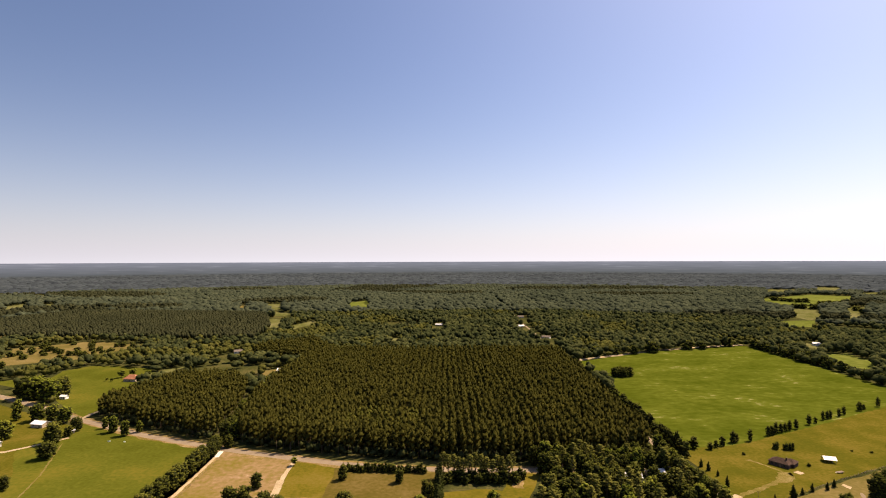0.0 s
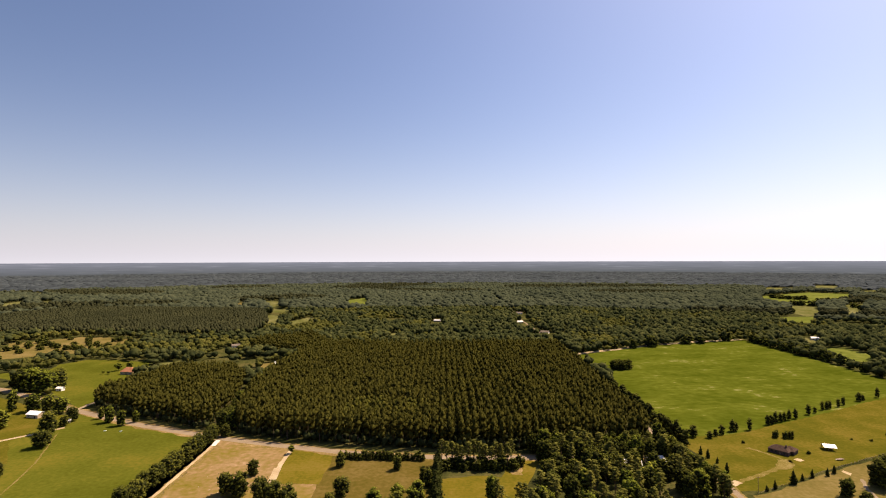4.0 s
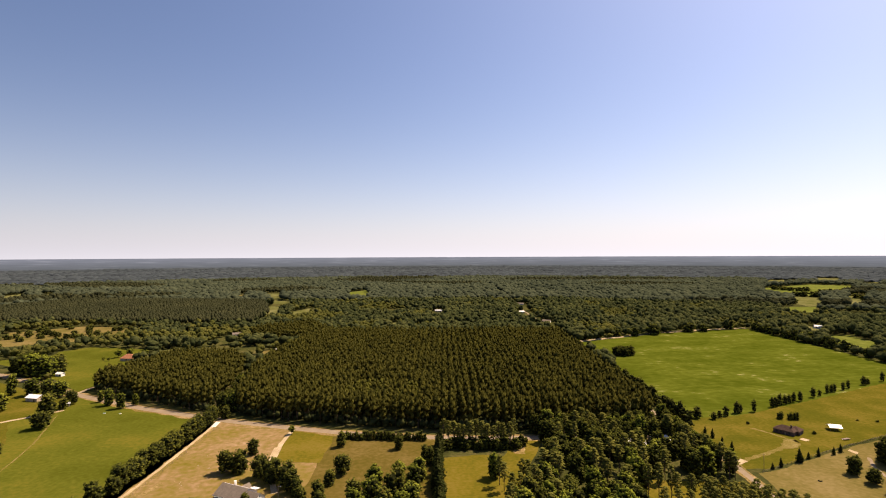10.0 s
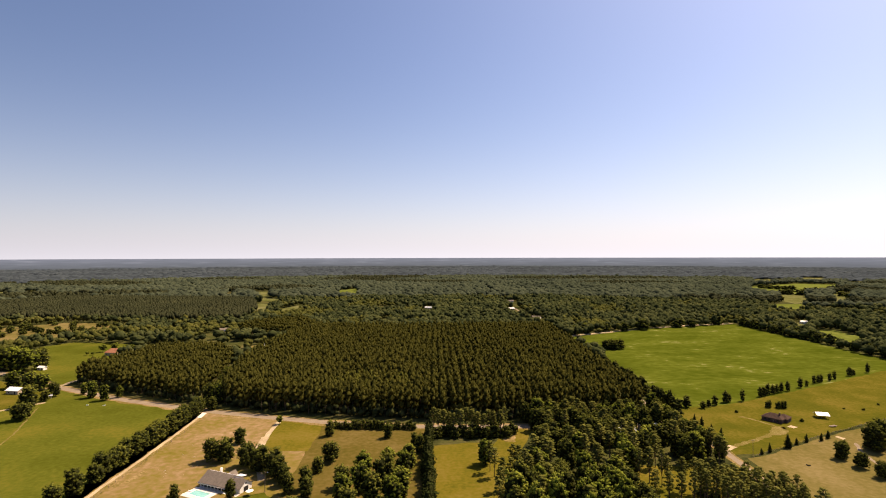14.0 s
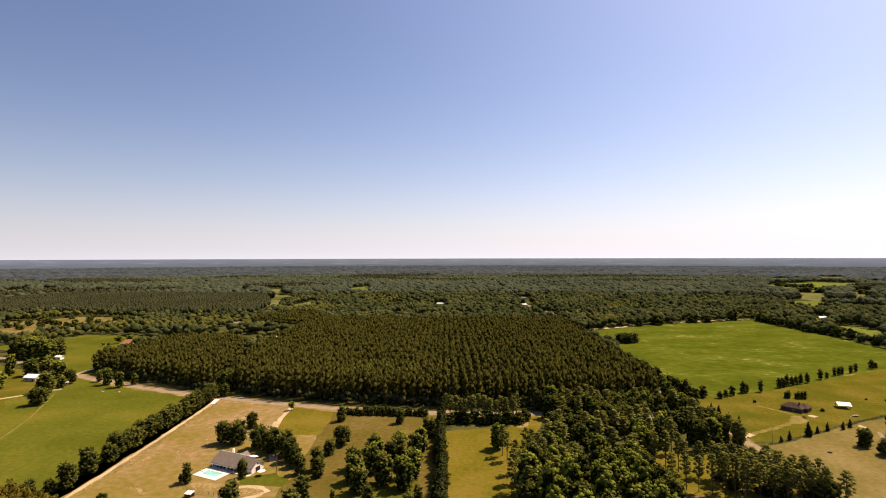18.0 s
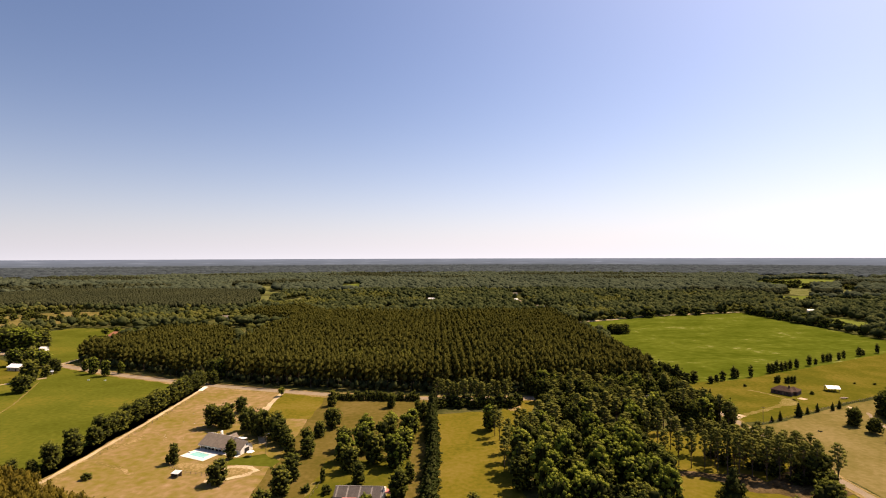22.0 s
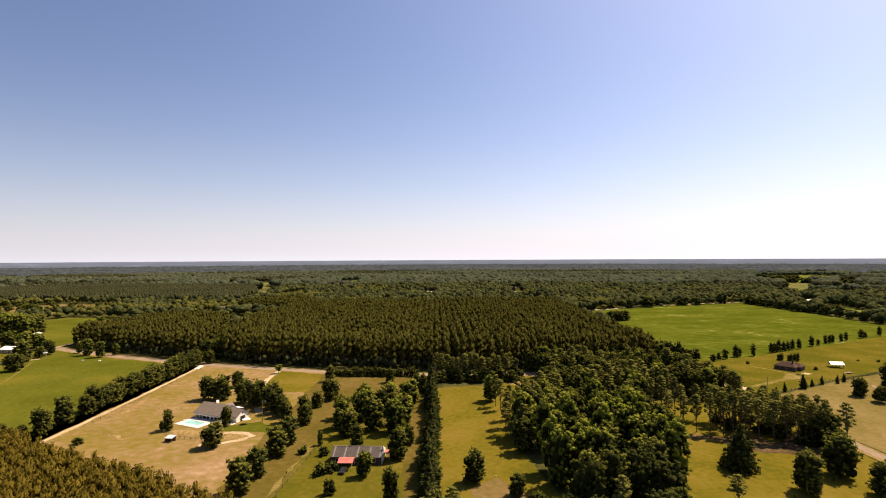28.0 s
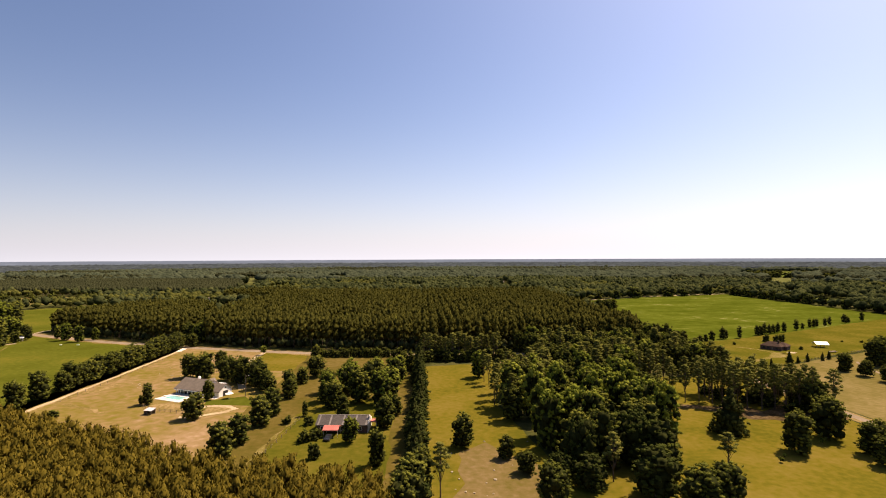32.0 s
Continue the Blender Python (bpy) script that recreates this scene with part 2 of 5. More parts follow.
# the next two leaf colours are greyed and blued to carry distance haze
M_FARWOODS_HAZED = ramp_mat("haze_tinted_distant_leaves", [(0.30, (0.042, 0.053, 0.033)), (0.5, (0.062, 0.075, 0.044)), (0.75, (0.089, 0.103, 0.059))], 0.004, 9.0, 0.35, 0.9, per="island", per_mix=0.42, translucent=0.36, gloss=0.0)
M_HORIZON_HAZED = ramp_mat("haze_tinted_horizon_leaves", [(0.30, (0.041, 0.052, 0.061)), (0.5, (0.059, 0.074, 0.083)), (0.75, (0.083, 0.102, 0.112))], 0.002, 7.0, 0.35, 0.9, per="island", per_mix=0.45, translucent=0.36, gloss=0.0)
M_FARPINE = ramp_mat("far_pine_needles", [(0.30, (0.031, 0.035, 0.017)), (0.5, (0.043, 0.047, 0.022)), (0.75, (0.060, 0.063, 0.029))], 0.008, 9.0, 0.35, 0.9, per="island", per_mix=0.35, translucent=0.3, gloss=0.0)
M_OLIVE = ramp_mat("olive_brown_grass", [(0.22, (0.061, 0.054, 0.009)), (0.5, (0.086, 0.066, 0.015)), (0.80, (0.124, 0.091, 0.030))], 0.035, 11, 0.5, bump=0.05, bump_scale=2.0, gloss=0.0)
M_YOUNGWOODS = ramp_mat("young_woodland_leaves", [(0.28, (0.060, 0.068, 0.016)), (0.5, (0.096, 0.101, 0.024)), (0.75, (0.150, 0.143, 0.036))], 0.02, 9.0, 0.45, 0.8, per="island", per_mix=0.4, translucent=0.45, gloss=0.0)
# very dark leaf colour that paints the shade inside the crowns
M_INNER_SHADE = ramp_mat("inner_leaves_painted_shade", [(0.3, (0.013, 0.016, 0.005)), (0.7, (0.032, 0.035, 0.010))], 0.8, 6, 0.5, 0.95, gloss=0.0)
M_PATCH = leaf_mat("light_plantation_needles", (0.060, 0.064, 0.012), (0.086, 0.088, 0.016), (0.120, 0.116, 0.022), per="island", translucent=0.2, scale=0.16)
M_GREY_ROOF = ramp_mat("grey_shingles", [(0.3, (0.125, 0.105, 0.085)), (0.7, (0.190, 0.160, 0.130))], 0.6, 9, 0.6, 0.9, bump=0.02, bump_scale=6, gloss=0.0)
M_DARK_ROOF = ramp_mat("dark_shingles", [(0.3, (0.052, 0.034, 0.026)), (0.7, (0.088, 0.061, 0.048))], 0.6, 9, 0.6, 0.9, bump=0.02, bump_scale=6, gloss=0.0)
M_BLUE_ROOF = ramp_mat("weathered_grey_roofing", [(0.3, (0.045, 0.038, 0.035)), (0.7, (0.080, 0.070, 0.064))], 0.5, 9, 0.6, 0.8, bump=0.02, bump_scale=6)
M_STRIP = ramp_mat("pale_roof_strip", [(0.3, (0.120, 0.108, 0.096)), (0.7, (0.200, 0.180, 0.164))], 0.8, 9, 0.5, 0.7)
M_RED_ROOF = ramp_mat("red_metal_roof", [(0.3, (0.376, 0.108, 0.084)), (0.7, (0.480, 0.160, 0.128))], 0.4, 8, 0.4, 0.5, bump=0.01, bump_scale=3)
M_BRICK_ROOF = ramp_mat("brick_red_shingles", [(0.3, (0.270, 0.112, 0.060)), (0.7, (0.361, 0.173, 0.103))], 0.5, 8, 0.5, 0.9, bump=0.02, bump_scale=5, gloss=0.0)
M_TIN = ramp_mat("white_metal_roof", [(0.3, (0.66, 0.66, 0.66)), (0.7, (0.82, 0.82, 0.81))], 0.3, 8, 0.4, 0.45)
M_OLD_TIN = ramp_mat("weathered_tin_roof", [(0.3, (0.40, 0.41, 0.42)), (0.7, (0.60, 0.60, 0.60))], 0.6, 8, 0.5, 0.5)
M_WHITE = ramp_mat("white_painted_siding", [(0.3, (0.70, 0.68, 0.63)), (0.7, (0.82, 0.80, 0.76))], 0.7, 9, 0.4, 0.6, bump=0.01, bump_scale=5)
M_BRICK = ramp_mat("dark_brick_wall", [(0.3, (0.060, 0.038, 0.032)), (0.7, (0.120, 0.076, 0.062))], 1.5, 8, 0.5, 0.9, bump=0.01, bump_scale=9)
M_TAN = ramp_mat("tan_wall", [(0.3, (0.336, 0.264, 0.176)), (0.7, (0.440, 0.360, 0.256))], 1.0, 8, 0.5, 0.85)
M_WOOD = ramp_mat("weathered_wood", [(0.3, (0.104, 0.076, 0.052)), (0.7, (0.216, 0.168, 0.120))], 1.5, 8, 0.5, 0.9, stretch=(3, 3, 0.5))
# near black for dark parts, and for shade painted on porch and garage
M_DARK = ramp_mat("dark_parts_and_painted_shade", [(0.3, (0.012, 0.012, 0.013)), (0.7, (0.03, 0.028, 0.026))], 1.0, 8, 0.5, 0.8)
M_GLASS = ramp_mat("window_glass", [(0.3, (0.02, 0.024, 0.028)), (0.7, (0.04, 0.046, 0.05))], 0.8, 3, 0.3, 0.08)
M_WATER = ramp_mat("pool_water", [(0.3, (0.15, 0.38, 0.36)), (0.7, (0.23, 0.48, 0.45))], 0.5, 8, 0.4, 0.06, bump=0.01, bump_scale=3)
M_STONE = ramp_mat("pale_stone", [(0.3, (0.264, 0.216, 0.152)), (0.7, (0.368, 0.304, 0.224))], 0.8, 6, 0.5, 0.9, bump=0.03, bump_scale=4)
M_CAR = ramp_mat("dark_car_paint", [(0.3, (0.012, 0.013, 0.016)), (0.7, (0.022, 0.023, 0.027))], 0.8, 3, 0.3, 0.25)
M_TYRE = ramp_mat("tyre_rubber", [(0.3, (0.015, 0.015, 0.015)), (0.7, (0.03, 0.03, 0.03))], 3, 3, 0.3, 0.9)
M_STEEL = ramp_mat("galvanised_steel", [(0.3, (0.35, 0.35, 0.36)), (0.7, (0.5, 0.5, 0.5))], 2, 3, 0.3, 0.4, metal=0.8)


# ---- shaping ----
def from_arrays(name, verts, tris, mats, index=None, normals=None):
    """A mesh of triangles; with normals, foliage is shaded as the soft mass that its leaves make up."""
    me = bpy.data.meshes.new(name)
    verts, tris = np.asarray(verts, np.float32), np.asarray(tris, np.int32)
    me.vertices.add(len(verts))
    me.vertices.foreach_set("co", verts.ravel())
    me.loops.add(tris.size)
    me.loops.foreach_set("vertex_index", tris.ravel())
    me.polygons.add(len(tris))
    me.polygons.foreach_set("loop_start", np.arange(0, tris.size, 3, dtype=np.int32))
    for m in mats:
        me.materials.append(m)
    if index is not None:
        me.polygons.foreach_set("material_index", np.asarray(index, np.int32))
    me.polygons.foreach_set("use_smooth", np.full(len(tris), normals is not None))
    me.update(calc_edges=True)
    if normals is not None:
        me.attributes.new("custom_normal", "FLOAT_VECTOR", "POINT").data.foreach_set("vector", np.asarray(normals, np.float32).ravel())
    return me


def part(name, bm, material, parent, label="", at=None):
    """Links a bmesh as one mesh object under a thing or a part."""
    me = bpy.data.meshes.new(name)
    bmesh.ops.recalc_face_normals(bm, faces=bm.faces[:])
    bm.to_mesh(me)
    bm.free()
    me.materials.append(material)
    ob = new(name, me)
    ob.parent = parent
    if at is not None:
        ob.matrix_basis = at
    if label:
        ob["label"] = label
    return ob


def thing(name, m, label, category, group="", kind=""):
    ob = new(name)
    ob.matrix_basis = m
    return tagged(ob, label, category, group, kind)


def add_box(bm, x0, x1, y0, y1, z0, z1, bevel=0.0):
    made = bmesh.ops.create_cube(bm, size=1, matrix=Matrix.Translation(((x0 + x1) / 2, (y0 + y1) / 2, (z0 + z1) / 2)) @ Matrix.Diagonal((x1 - x0, y1 - y0, z1 - z0, 1)))
    if bevel:
        bmesh.ops.bevel(bm, geom=list({e for v in made["verts"] for e in v.link_edges}), offset=bevel, segments=1, affect="EDGES")
    return bm


def box(*sides, bevel=0.0):
    return add_box(bmesh.new(), *sides, bevel=bevel)


def solid(points, faces):
    bm = bmesh.new()
    vs = [bm.verts.new(p) for p in points]
    for f in faces:
        bm.faces.new([vs[i] for i in f])
    return bm


def rod(p, q, r0, r1, sides=6, bm=None):
    bm = bm or bmesh.new()
    p, q = Vector(p), Vector(q)
    m = Matrix.Translation((p + q) / 2) @ (q - p).to_track_quat("Z", "Y").to_matrix().to_4x4()
    bmesh.ops.create_cone(bm, cap_ends=True, segments=sides, radius1=r0, radius2=r1, depth=(q - p).length, matrix=m)
    return bm


def inside(xs, ys, poly):
    """Which of the points lie within a polygon."""
    hit = np.zeros(len(xs), bool)
    for (x0, y0), (x1, y1) in zip(poly, poly[1:] + poly[:1]):
        cross = (y0 > ys) != (y1 > ys)
        with np.errstate(divide="ignore", invalid="ignore"):
            hit ^= cross & (xs < (x1 - x0) * (ys - y0) / (y1 - y0) + x0)
    return hit


def near_line(xs, ys, line, reach):
    hit = np.zeros(len(xs), bool)
    for (x0, y0), (x1, y1) in zip(line, line[1:]):
        k = np.clip(((xs - x0) * (x1 - x0) + (ys - y0) * (y1 - y0)) / ((x1 - x0) ** 2 + (y1 - y0) ** 2), 0, 1)
        hit |= np.hypot(xs - x0 - k * (x1 - x0), ys - y0 - k * (y1 - y0)) < reach
    return hit


def roughened(poly, step, wobble, seed):
    """The outline of a polygon with more corners, moved a little, so that grass edges are not ruled."""
    rng, outline = random.Random(seed), []
    for (x0, y0), (x1, y1) in zip(poly, poly[1:] + poly[:1]):
        n = max(1, min(60, int(math.hypot(x1 - x0, y1 - y0) / step)))
        for i in range(n):
            k = i / n
            outline.append((x0 + (x1 - x0) * k + rng.uniform(-wobble, wobble), y0 + (y1 - y0) * k + rng.uniform(-wobble, wobble)))
    return outline


def patch(name, poly, z, material, label, category="grass", wobble=0.8, step=6.0, seed=1):
    """A piece of ground cover that lies on the ground sheet."""
    bm = bmesh.new()
    outline = roughened(poly, step, wobble, seed) if wobble else poly
    bm.faces.new([bm.verts.new((x, y, z)) for x, y in outline])
    bmesh.ops.triangulate(bm, faces=bm.faces[:])
    ob = part(name, bm, material, None)
    if ob.data.polygons[0].normal.z < 0:
        ob.data.flip_normals()
    return tagged(ob, label, category, "", "structure")


def ribbon(name, line, width, z, material, label, category, wobble=0.0, seed=1, step=8.0):
    rng, pts = random.Random(seed), []
    for (x0, y0), (x1, y1) in zip(line, line[1:]):
        n = max(1, int(math.hypot(x1 - x0, y1 - y0) / step))
        pts += [(x0 + (x1 - x0) * i / n, y0 + (y1 - y0) * i / n) for i in range(n)]
    pts.append(line[-1])
    bm, rows = bmesh.new(), []
    for i, (x, y) in enumerate(pts):
        (ax, ay), (bx, by) = pts[max(i - 1, 0)], pts[min(i + 1, len(pts) - 1)]
        d = math.hypot(bx - ax, by - ay)
        nx, ny = -(by - ay) / d, (bx - ax) / d
        w0, w1 = (width / 2 + rng.uniform(-wobble, wobble) for _ in "ab")
        rows.append((bm.verts.new((x + nx * w0, y + ny * w0, z)), bm.verts.new((x - nx * w1, y - ny * w1, z))))
    for (a, b), (c, d) in zip(rows, rows[1:]):
        bm.faces.new((a, b, d, c))
    ob = part(name, bm, material, None)
    if ob.data.polygons[0].normal.z < 0:
        ob.data.flip_normals()
    return tagged(ob, label, category, "", "structure")


def ball(level):
    bm = bmesh.new()
    bmesh.ops.create_icosphere(bm, subdivisions=level, radius=1)
    v, f = np.array([v.co[:] for v in bm.verts]), np.array([[v.index for v in f.verts] for f in bm.faces])
    bm.free()
    return v, f


BALLS = {k: ball(k) for k in (1, 2)}


def unit(v):
    return v / (np.linalg.norm(v, axis=-1, keepdims=True) + 1e-9)


def lump(rng, level, centre, radii, rough, mass=None, sway=0.5):
    """An uneven ball; its normals lean towards those of the larger mass (a centre) that it is a lobe of."""
    v, f = BALLS[level]
    normal = unit(v / radii)
    v = v * (1 + rng.uniform(-rough, rough, (len(v), 1))) * radii + centre
    if mass is not None:
        normal = unit(normal * (1 - sway) + unit(v - mass) * sway)
    return v, f, normal


def tufts(rng, at, out, size, flat=0.75, ragged=0.42, own=0.35):
    """Small bent leaf sprays, one at each place, that face roughly outwards: two triangles each."""
    n = len(at)
    out = unit(out)
    normal = unit(out + rng.normal(0, ragged, (n, 3)))
    u = unit(np.cross(normal, rng.normal(0, 1, (n, 3))))
    v = np.cross(normal, u)
    s = size * rng.uniform(0.6, 1.3, (n, 1))
    w = s * rng.uniform(0.5, 1.0, (n, 1)) * flat
    fold = normal * s * rng.uniform(-0.35, 0.1, (n, 1))
    verts = np.stack([at - u * s + fold, at - v * w, at + u * s + fold, at + v * w], 1).reshape(-1, 3)
    k = np.arange(n)[:, None] * 4
    return verts, np.concatenate([k + [0, 1, 3], k + [1, 2, 3]]), unit(out * (1 - own) + normal * own).repeat(4, 0)


def joined(pieces):
    """One mesh from pieces (vertices, triangles, normals, material), with the material of each triangle."""
    vs, fs, ns, ms, base = [], [], [], [], 0
    for v, f, n, m in pieces:
        vs.append(v)
        fs.append(f + base)
        ns.append(n)
        ms.append(np.full(len(f), m))
        base += len(v)
    return np.concatenate(vs), np.concatenate(fs), np.concatenate(ms), np.concatenate(ns)


def crown_of(rng, lobes, clumps, clump, sprays, size, core=0.68, low=-0.55):
    """A crown: an inner mass in each lobe (centre, radii), with shade put into its dark colour, and on it many small
    clumps of leaf sprays with gaps between them.
    """
    centres, radii = np.array([c for c, _ in lobes]), np.array([r for _, r in lobes])
    mass = centres.mean(0)
    pieces = []
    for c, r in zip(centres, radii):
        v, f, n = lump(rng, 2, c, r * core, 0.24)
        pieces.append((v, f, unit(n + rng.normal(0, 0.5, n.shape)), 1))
    share = radii[:, 0] * radii[:, 2]
    pick = rng.choice(len(lobes), clumps, p=share / share.sum())
    d = unit(rng.normal(0, 1, (clumps, 3)))
    d[:, 2] = np.where(d[:, 2] < low, -d[:, 2], d[:, 2])
    at = centres[pick] + d * radii[pick] * rng.uniform(0.86, 1.06, (clumps, 1))
    # clumps deep inside the crown would never be seen
    deep = np.zeros(clumps, bool)
    for c, r in zip(centres, radii):
        deep |= (((at - c) / r) ** 2).sum(1) < 0.55
    at, d = at[~deep], d[~deep]
    w = (clump * rng.uniform(0.6, 1.4, len(at))).repeat(sprays)[:, None]
    p, o = at.repeat(sprays, 0), d.repeat(sprays, 0)
    for c, o1, w1 in zip(at, d, w[::sprays, 0]):
        pieces.append((*lump(rng, 1, c, np.array([w1, w1, w1 * 0.75]) * 0.72, 0.38, c - o1 * w1, 0.35), 0))
    q = unit(rng.normal(0, 1, p.shape) + o * 0.7)
    pieces.append((*tufts(rng, p + q * w * [1, 1, 0.8] * rng.uniform(0.6, 1.2, w.shape), q * 0.65 + o * 0.35, size, own=0.4), 0))
    return joined(pieces)


def trunk_of(rng, height, r, limbs, lean=0.0, sides=6):
    bm = bmesh.new()
    p = Vector((0, 0, -0.3))
    n = 4
    for i in range(n):
        q = Vector((rng.uniform(-0.15, 0.15) + lean * (i + 1) / n, rng.uniform(-0.15, 0.15), height * (i + 1) / n))
        rod(p, q, r * (1 - 0.75 * i / n), r * (1 - 0.75 * (i + 1) / n), sides, bm)
        p = q
    for tip in limbs:
        z = rng.uniform(0.35, 0.8) * min(height, tip[2])
        rod((0, 0, z), tip, r * 0.4, r * 0.12, 4, bm)
    return bm


# ---- trees ----
def broadleaf(seed, h, r, base, lobes, clumps, clump, sprays, size):
    """Rounded hardwood: h tall, r wide each way, foliage from base upwards."""
    rng = np.random.default_rng(seed)
    out, half = [], (h - base) / 2
    for i in range(lobes):
        a, k = i * 2.4 + rng.uniform(-0.5, 0.5), (i + 0.5) / lobes
        zz = -0.70 + 1.50 * k
        reach = r * math.sqrt(max(0.05, 1 - zz * zz)) * rng.uniform(0.42, 0.66)
        s = r * rng.uniform(0.34, 0.50)
        out.append(((math.cos(a) * reach, math.sin(a) * reach, base + half + zz * half * 0.72), (s, s, min(s * 0.9, half * 0.6))))
    if base < 0.06 * h:  # leafy down to the ground
        for i in range(6):
            a, s = i * 1.047 + rng.uniform(-0.3, 0.3), r * rng.uniform(0.30, 0.42)
            out.append(((math.cos(a) * r * 0.48, math.sin(a) * r * 0.48, h * rng.uniform(0.13, 0.22)), (s, s, h * 0.15)))
    out.append(((0, 0, base + half), (r * 0.55, r * 0.55, half * 0.85)))
    v, f, mi, nrm = crown_of(rng, out, clumps, clump, sprays, size, low=-0.85 if base < 0 else -0.55)
    return v, f, mi, nrm, trunk_of(rng, base + half, max(0.12, h * 0.022), [c for c, _ in out[:5]])


def tall_pine(seed, h, r, base, whorls, sprays, size):
    """Open pine: long bare trunk, loose flat clumps of needles on the limbs of the upper part."""
    rng = np.random.default_rng(seed)
    out, pieces = [], []
    for i in range(whorls):
        k = (i + 0.5) / whorls
        reach = r * (math.sin(math.pi * (0.22 + 0.70 * k)) ** 0.8) * rng.uniform(0.25, 0.85)
        a = i * 2.4 + rng.uniform(-0.4, 0.4)
        out.append(np.array((math.cos(a) * reach, math.sin(a) * reach, base + (h - base) * k)))
    for p in (*out, np.array((0, 0, h - 0.3))):
        w = r * rng.uniform(0.20, 0.34)
        pieces.append((*lump(rng, 1, p, np.array([w, w, w * 0.6]) * 0.8, 0.4, p * [0.4, 0.4, 0.9]), 0))
        q = unit(rng.normal(0, 1, (sprays, 3)))
        pieces.append((*tufts(rng, p + q * [w, w, w * 0.6] * rng.uniform(0.6, 1.3, (sprays, 1)), q * 0.7 + [0, 0, 0.3], size, 0.6, own=0.4), 0))
    v, f, mi, nrm = joined(pieces)
    return v, f, mi, nrm, trunk_of(rng, h * 0.97, h * 0.014, [tuple(c) for c in out[::2]])


def cedar(seed, h, r, clumps, clump, sprays, size, power=0.75, foot=0.0):
    """Dense evergreen that narrows from foot to tip and reaches the ground."""
    rng = np.random.default_rng(seed)
    out = []
    for i in range(9):
        k = i / 8
        s = r * (1 - k) ** power * (1.0 - foot * max(0.0, 0.35 - k)) * 0.75 + 0.12 * r
        for j in range(1 + int(3 * (1 - k))):
            a = rng.uniform(0, 6.283)
            out.append(((math.cos(a) * s * 0.16, math.sin(a) * s * 0.16, h * (0.07 + 0.84 * k)), (s * 0.95, s * 0.95, h * 0.15)))
    v, f, mi, nrm = crown_of(rng, out, clumps, clump, sprays, size, low=-0.9)
    return v, f, mi, nrm, trunk_of(rng, h * 0.8, h * 0.02, [])


PROTO = {}


def tree_kind(name, category, material, makes):
    PROTO[name] = []
    for v, f, mi, nrm, stem in makes:
        root = new(name)
        root["category"] = category
        crown = new("crown", from_arrays("crown", v, f, [material, M_INNER_SHADE], mi, nrm))
        crown.parent = root
        part("trunk", stem, M_BARK, root)
        PROTO[name].append((root, float(v[:, 2].max()), float(np.abs(v[:, :2]).max())))


def plant(kind, x, y, h, r, label, group="", seed=None):
    """A tree or bush of that kind, h tall and r from trunk to outer leaf."""
    rng = random.Random(seed if seed is not None else round(x * 31 + y * 17))
    # one of the two patterns whose proportions are nearest
    root, h0, r0 = rng.choice(sorted(PROTO[kind], key=lambda p: abs(math.log(p[1] / p[2] * r / h)) + rng.uniform(0, 0.08))[:2])
    m = pose(x, y, 0, 0, 0, rng.uniform(0, 360)) @ Matrix.Diagonal((r / r0, r / r0, h / h0, 1))
    return tagged(copy_thing(root, m), label, "", group)


tree_kind("oak_tree", "tree", M_OAK, [broadleaf(s, h, r, -0.6, 13, 280, 0.56, 13, 0.20) for s, h, r in ((1, 12, 5.5), (2, 12, 5), (3, 12, 4.4), (4, 11, 6.5), (5, 14, 4.4))])
tree_kind("hardwood_tree", "tree", M_BRIGHT, [broadleaf(s, h, r, 0.5, 13, 240, 0.80, 15, 0.26) for s, h, r in ((11, 19, 6.5), (12, 18, 6.5), (13, 19, 6), (14, 14, 7), (15, 17, 5))])
tree_kind("dark_hardwood_tree", "tree", M_OAK, [broadleaf(s, h, r, -0.8, 13, 260, 0.70, 14, 0.24) for s, h, r in ((21, 19, 6), (22, 18, 6.5), (23, 14, 6.5), (24, 19, 5))])
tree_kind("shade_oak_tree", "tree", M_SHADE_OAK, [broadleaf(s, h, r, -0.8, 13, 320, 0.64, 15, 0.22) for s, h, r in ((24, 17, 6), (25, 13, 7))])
tree_kind("far_hardwood_tree", "tree", M_OAK, [broadleaf(s, h, 6.0, -0.8, 9, 60, 1.1, 6, 0.50) for s, h in ((71, 19), (72, 13), (73, 9))])
tree_kind("pine_tree", "tree", M_PINE, [tall_pine(s, 20, 4.0, 9.5, 34, 22, 0.32) for s in (31, 32, 33, 34, 35)])
tree_kind("cedar_tree", "tree", M_CEDAR, [cedar(s, 9, 2.6, 120, 0.40, 10, 0.18, 0.6, 0.6) for s in (41, 42, 43)])
tree_kind("evergreen_tree", "tree", M_CEDAR, [cedar(44, 15, 7.0, 400, 0.64, 16, 0.24, 0.7)])
tree_kind("line_tree", "tree", M_PINE, [broadleaf(45, 8, 2.0, 0.1, 9, 90, 0.40, 10, 0.19), broadleaf(46, 8, 2.2, 0.1, 8, 90, 0.40, 10, 0.19), broadleaf(47, 8, 2.4, 0.1, 7, 90, 0.40, 10, 0.19)])
tree_kind("shrub", "bush", M_OAK, [broadleaf(s, 4, 2.6, -0.2, 7, 70, 0.44, 10, 0.19) for s in (51, 52, 53)])
tree_kind("young_tree", "tree", M_BRIGHT, [broadleaf(s, 6, 2.2, 0.6, 9, 120, 0.35, 11, 0.16) for s in (61, 62, 63)])


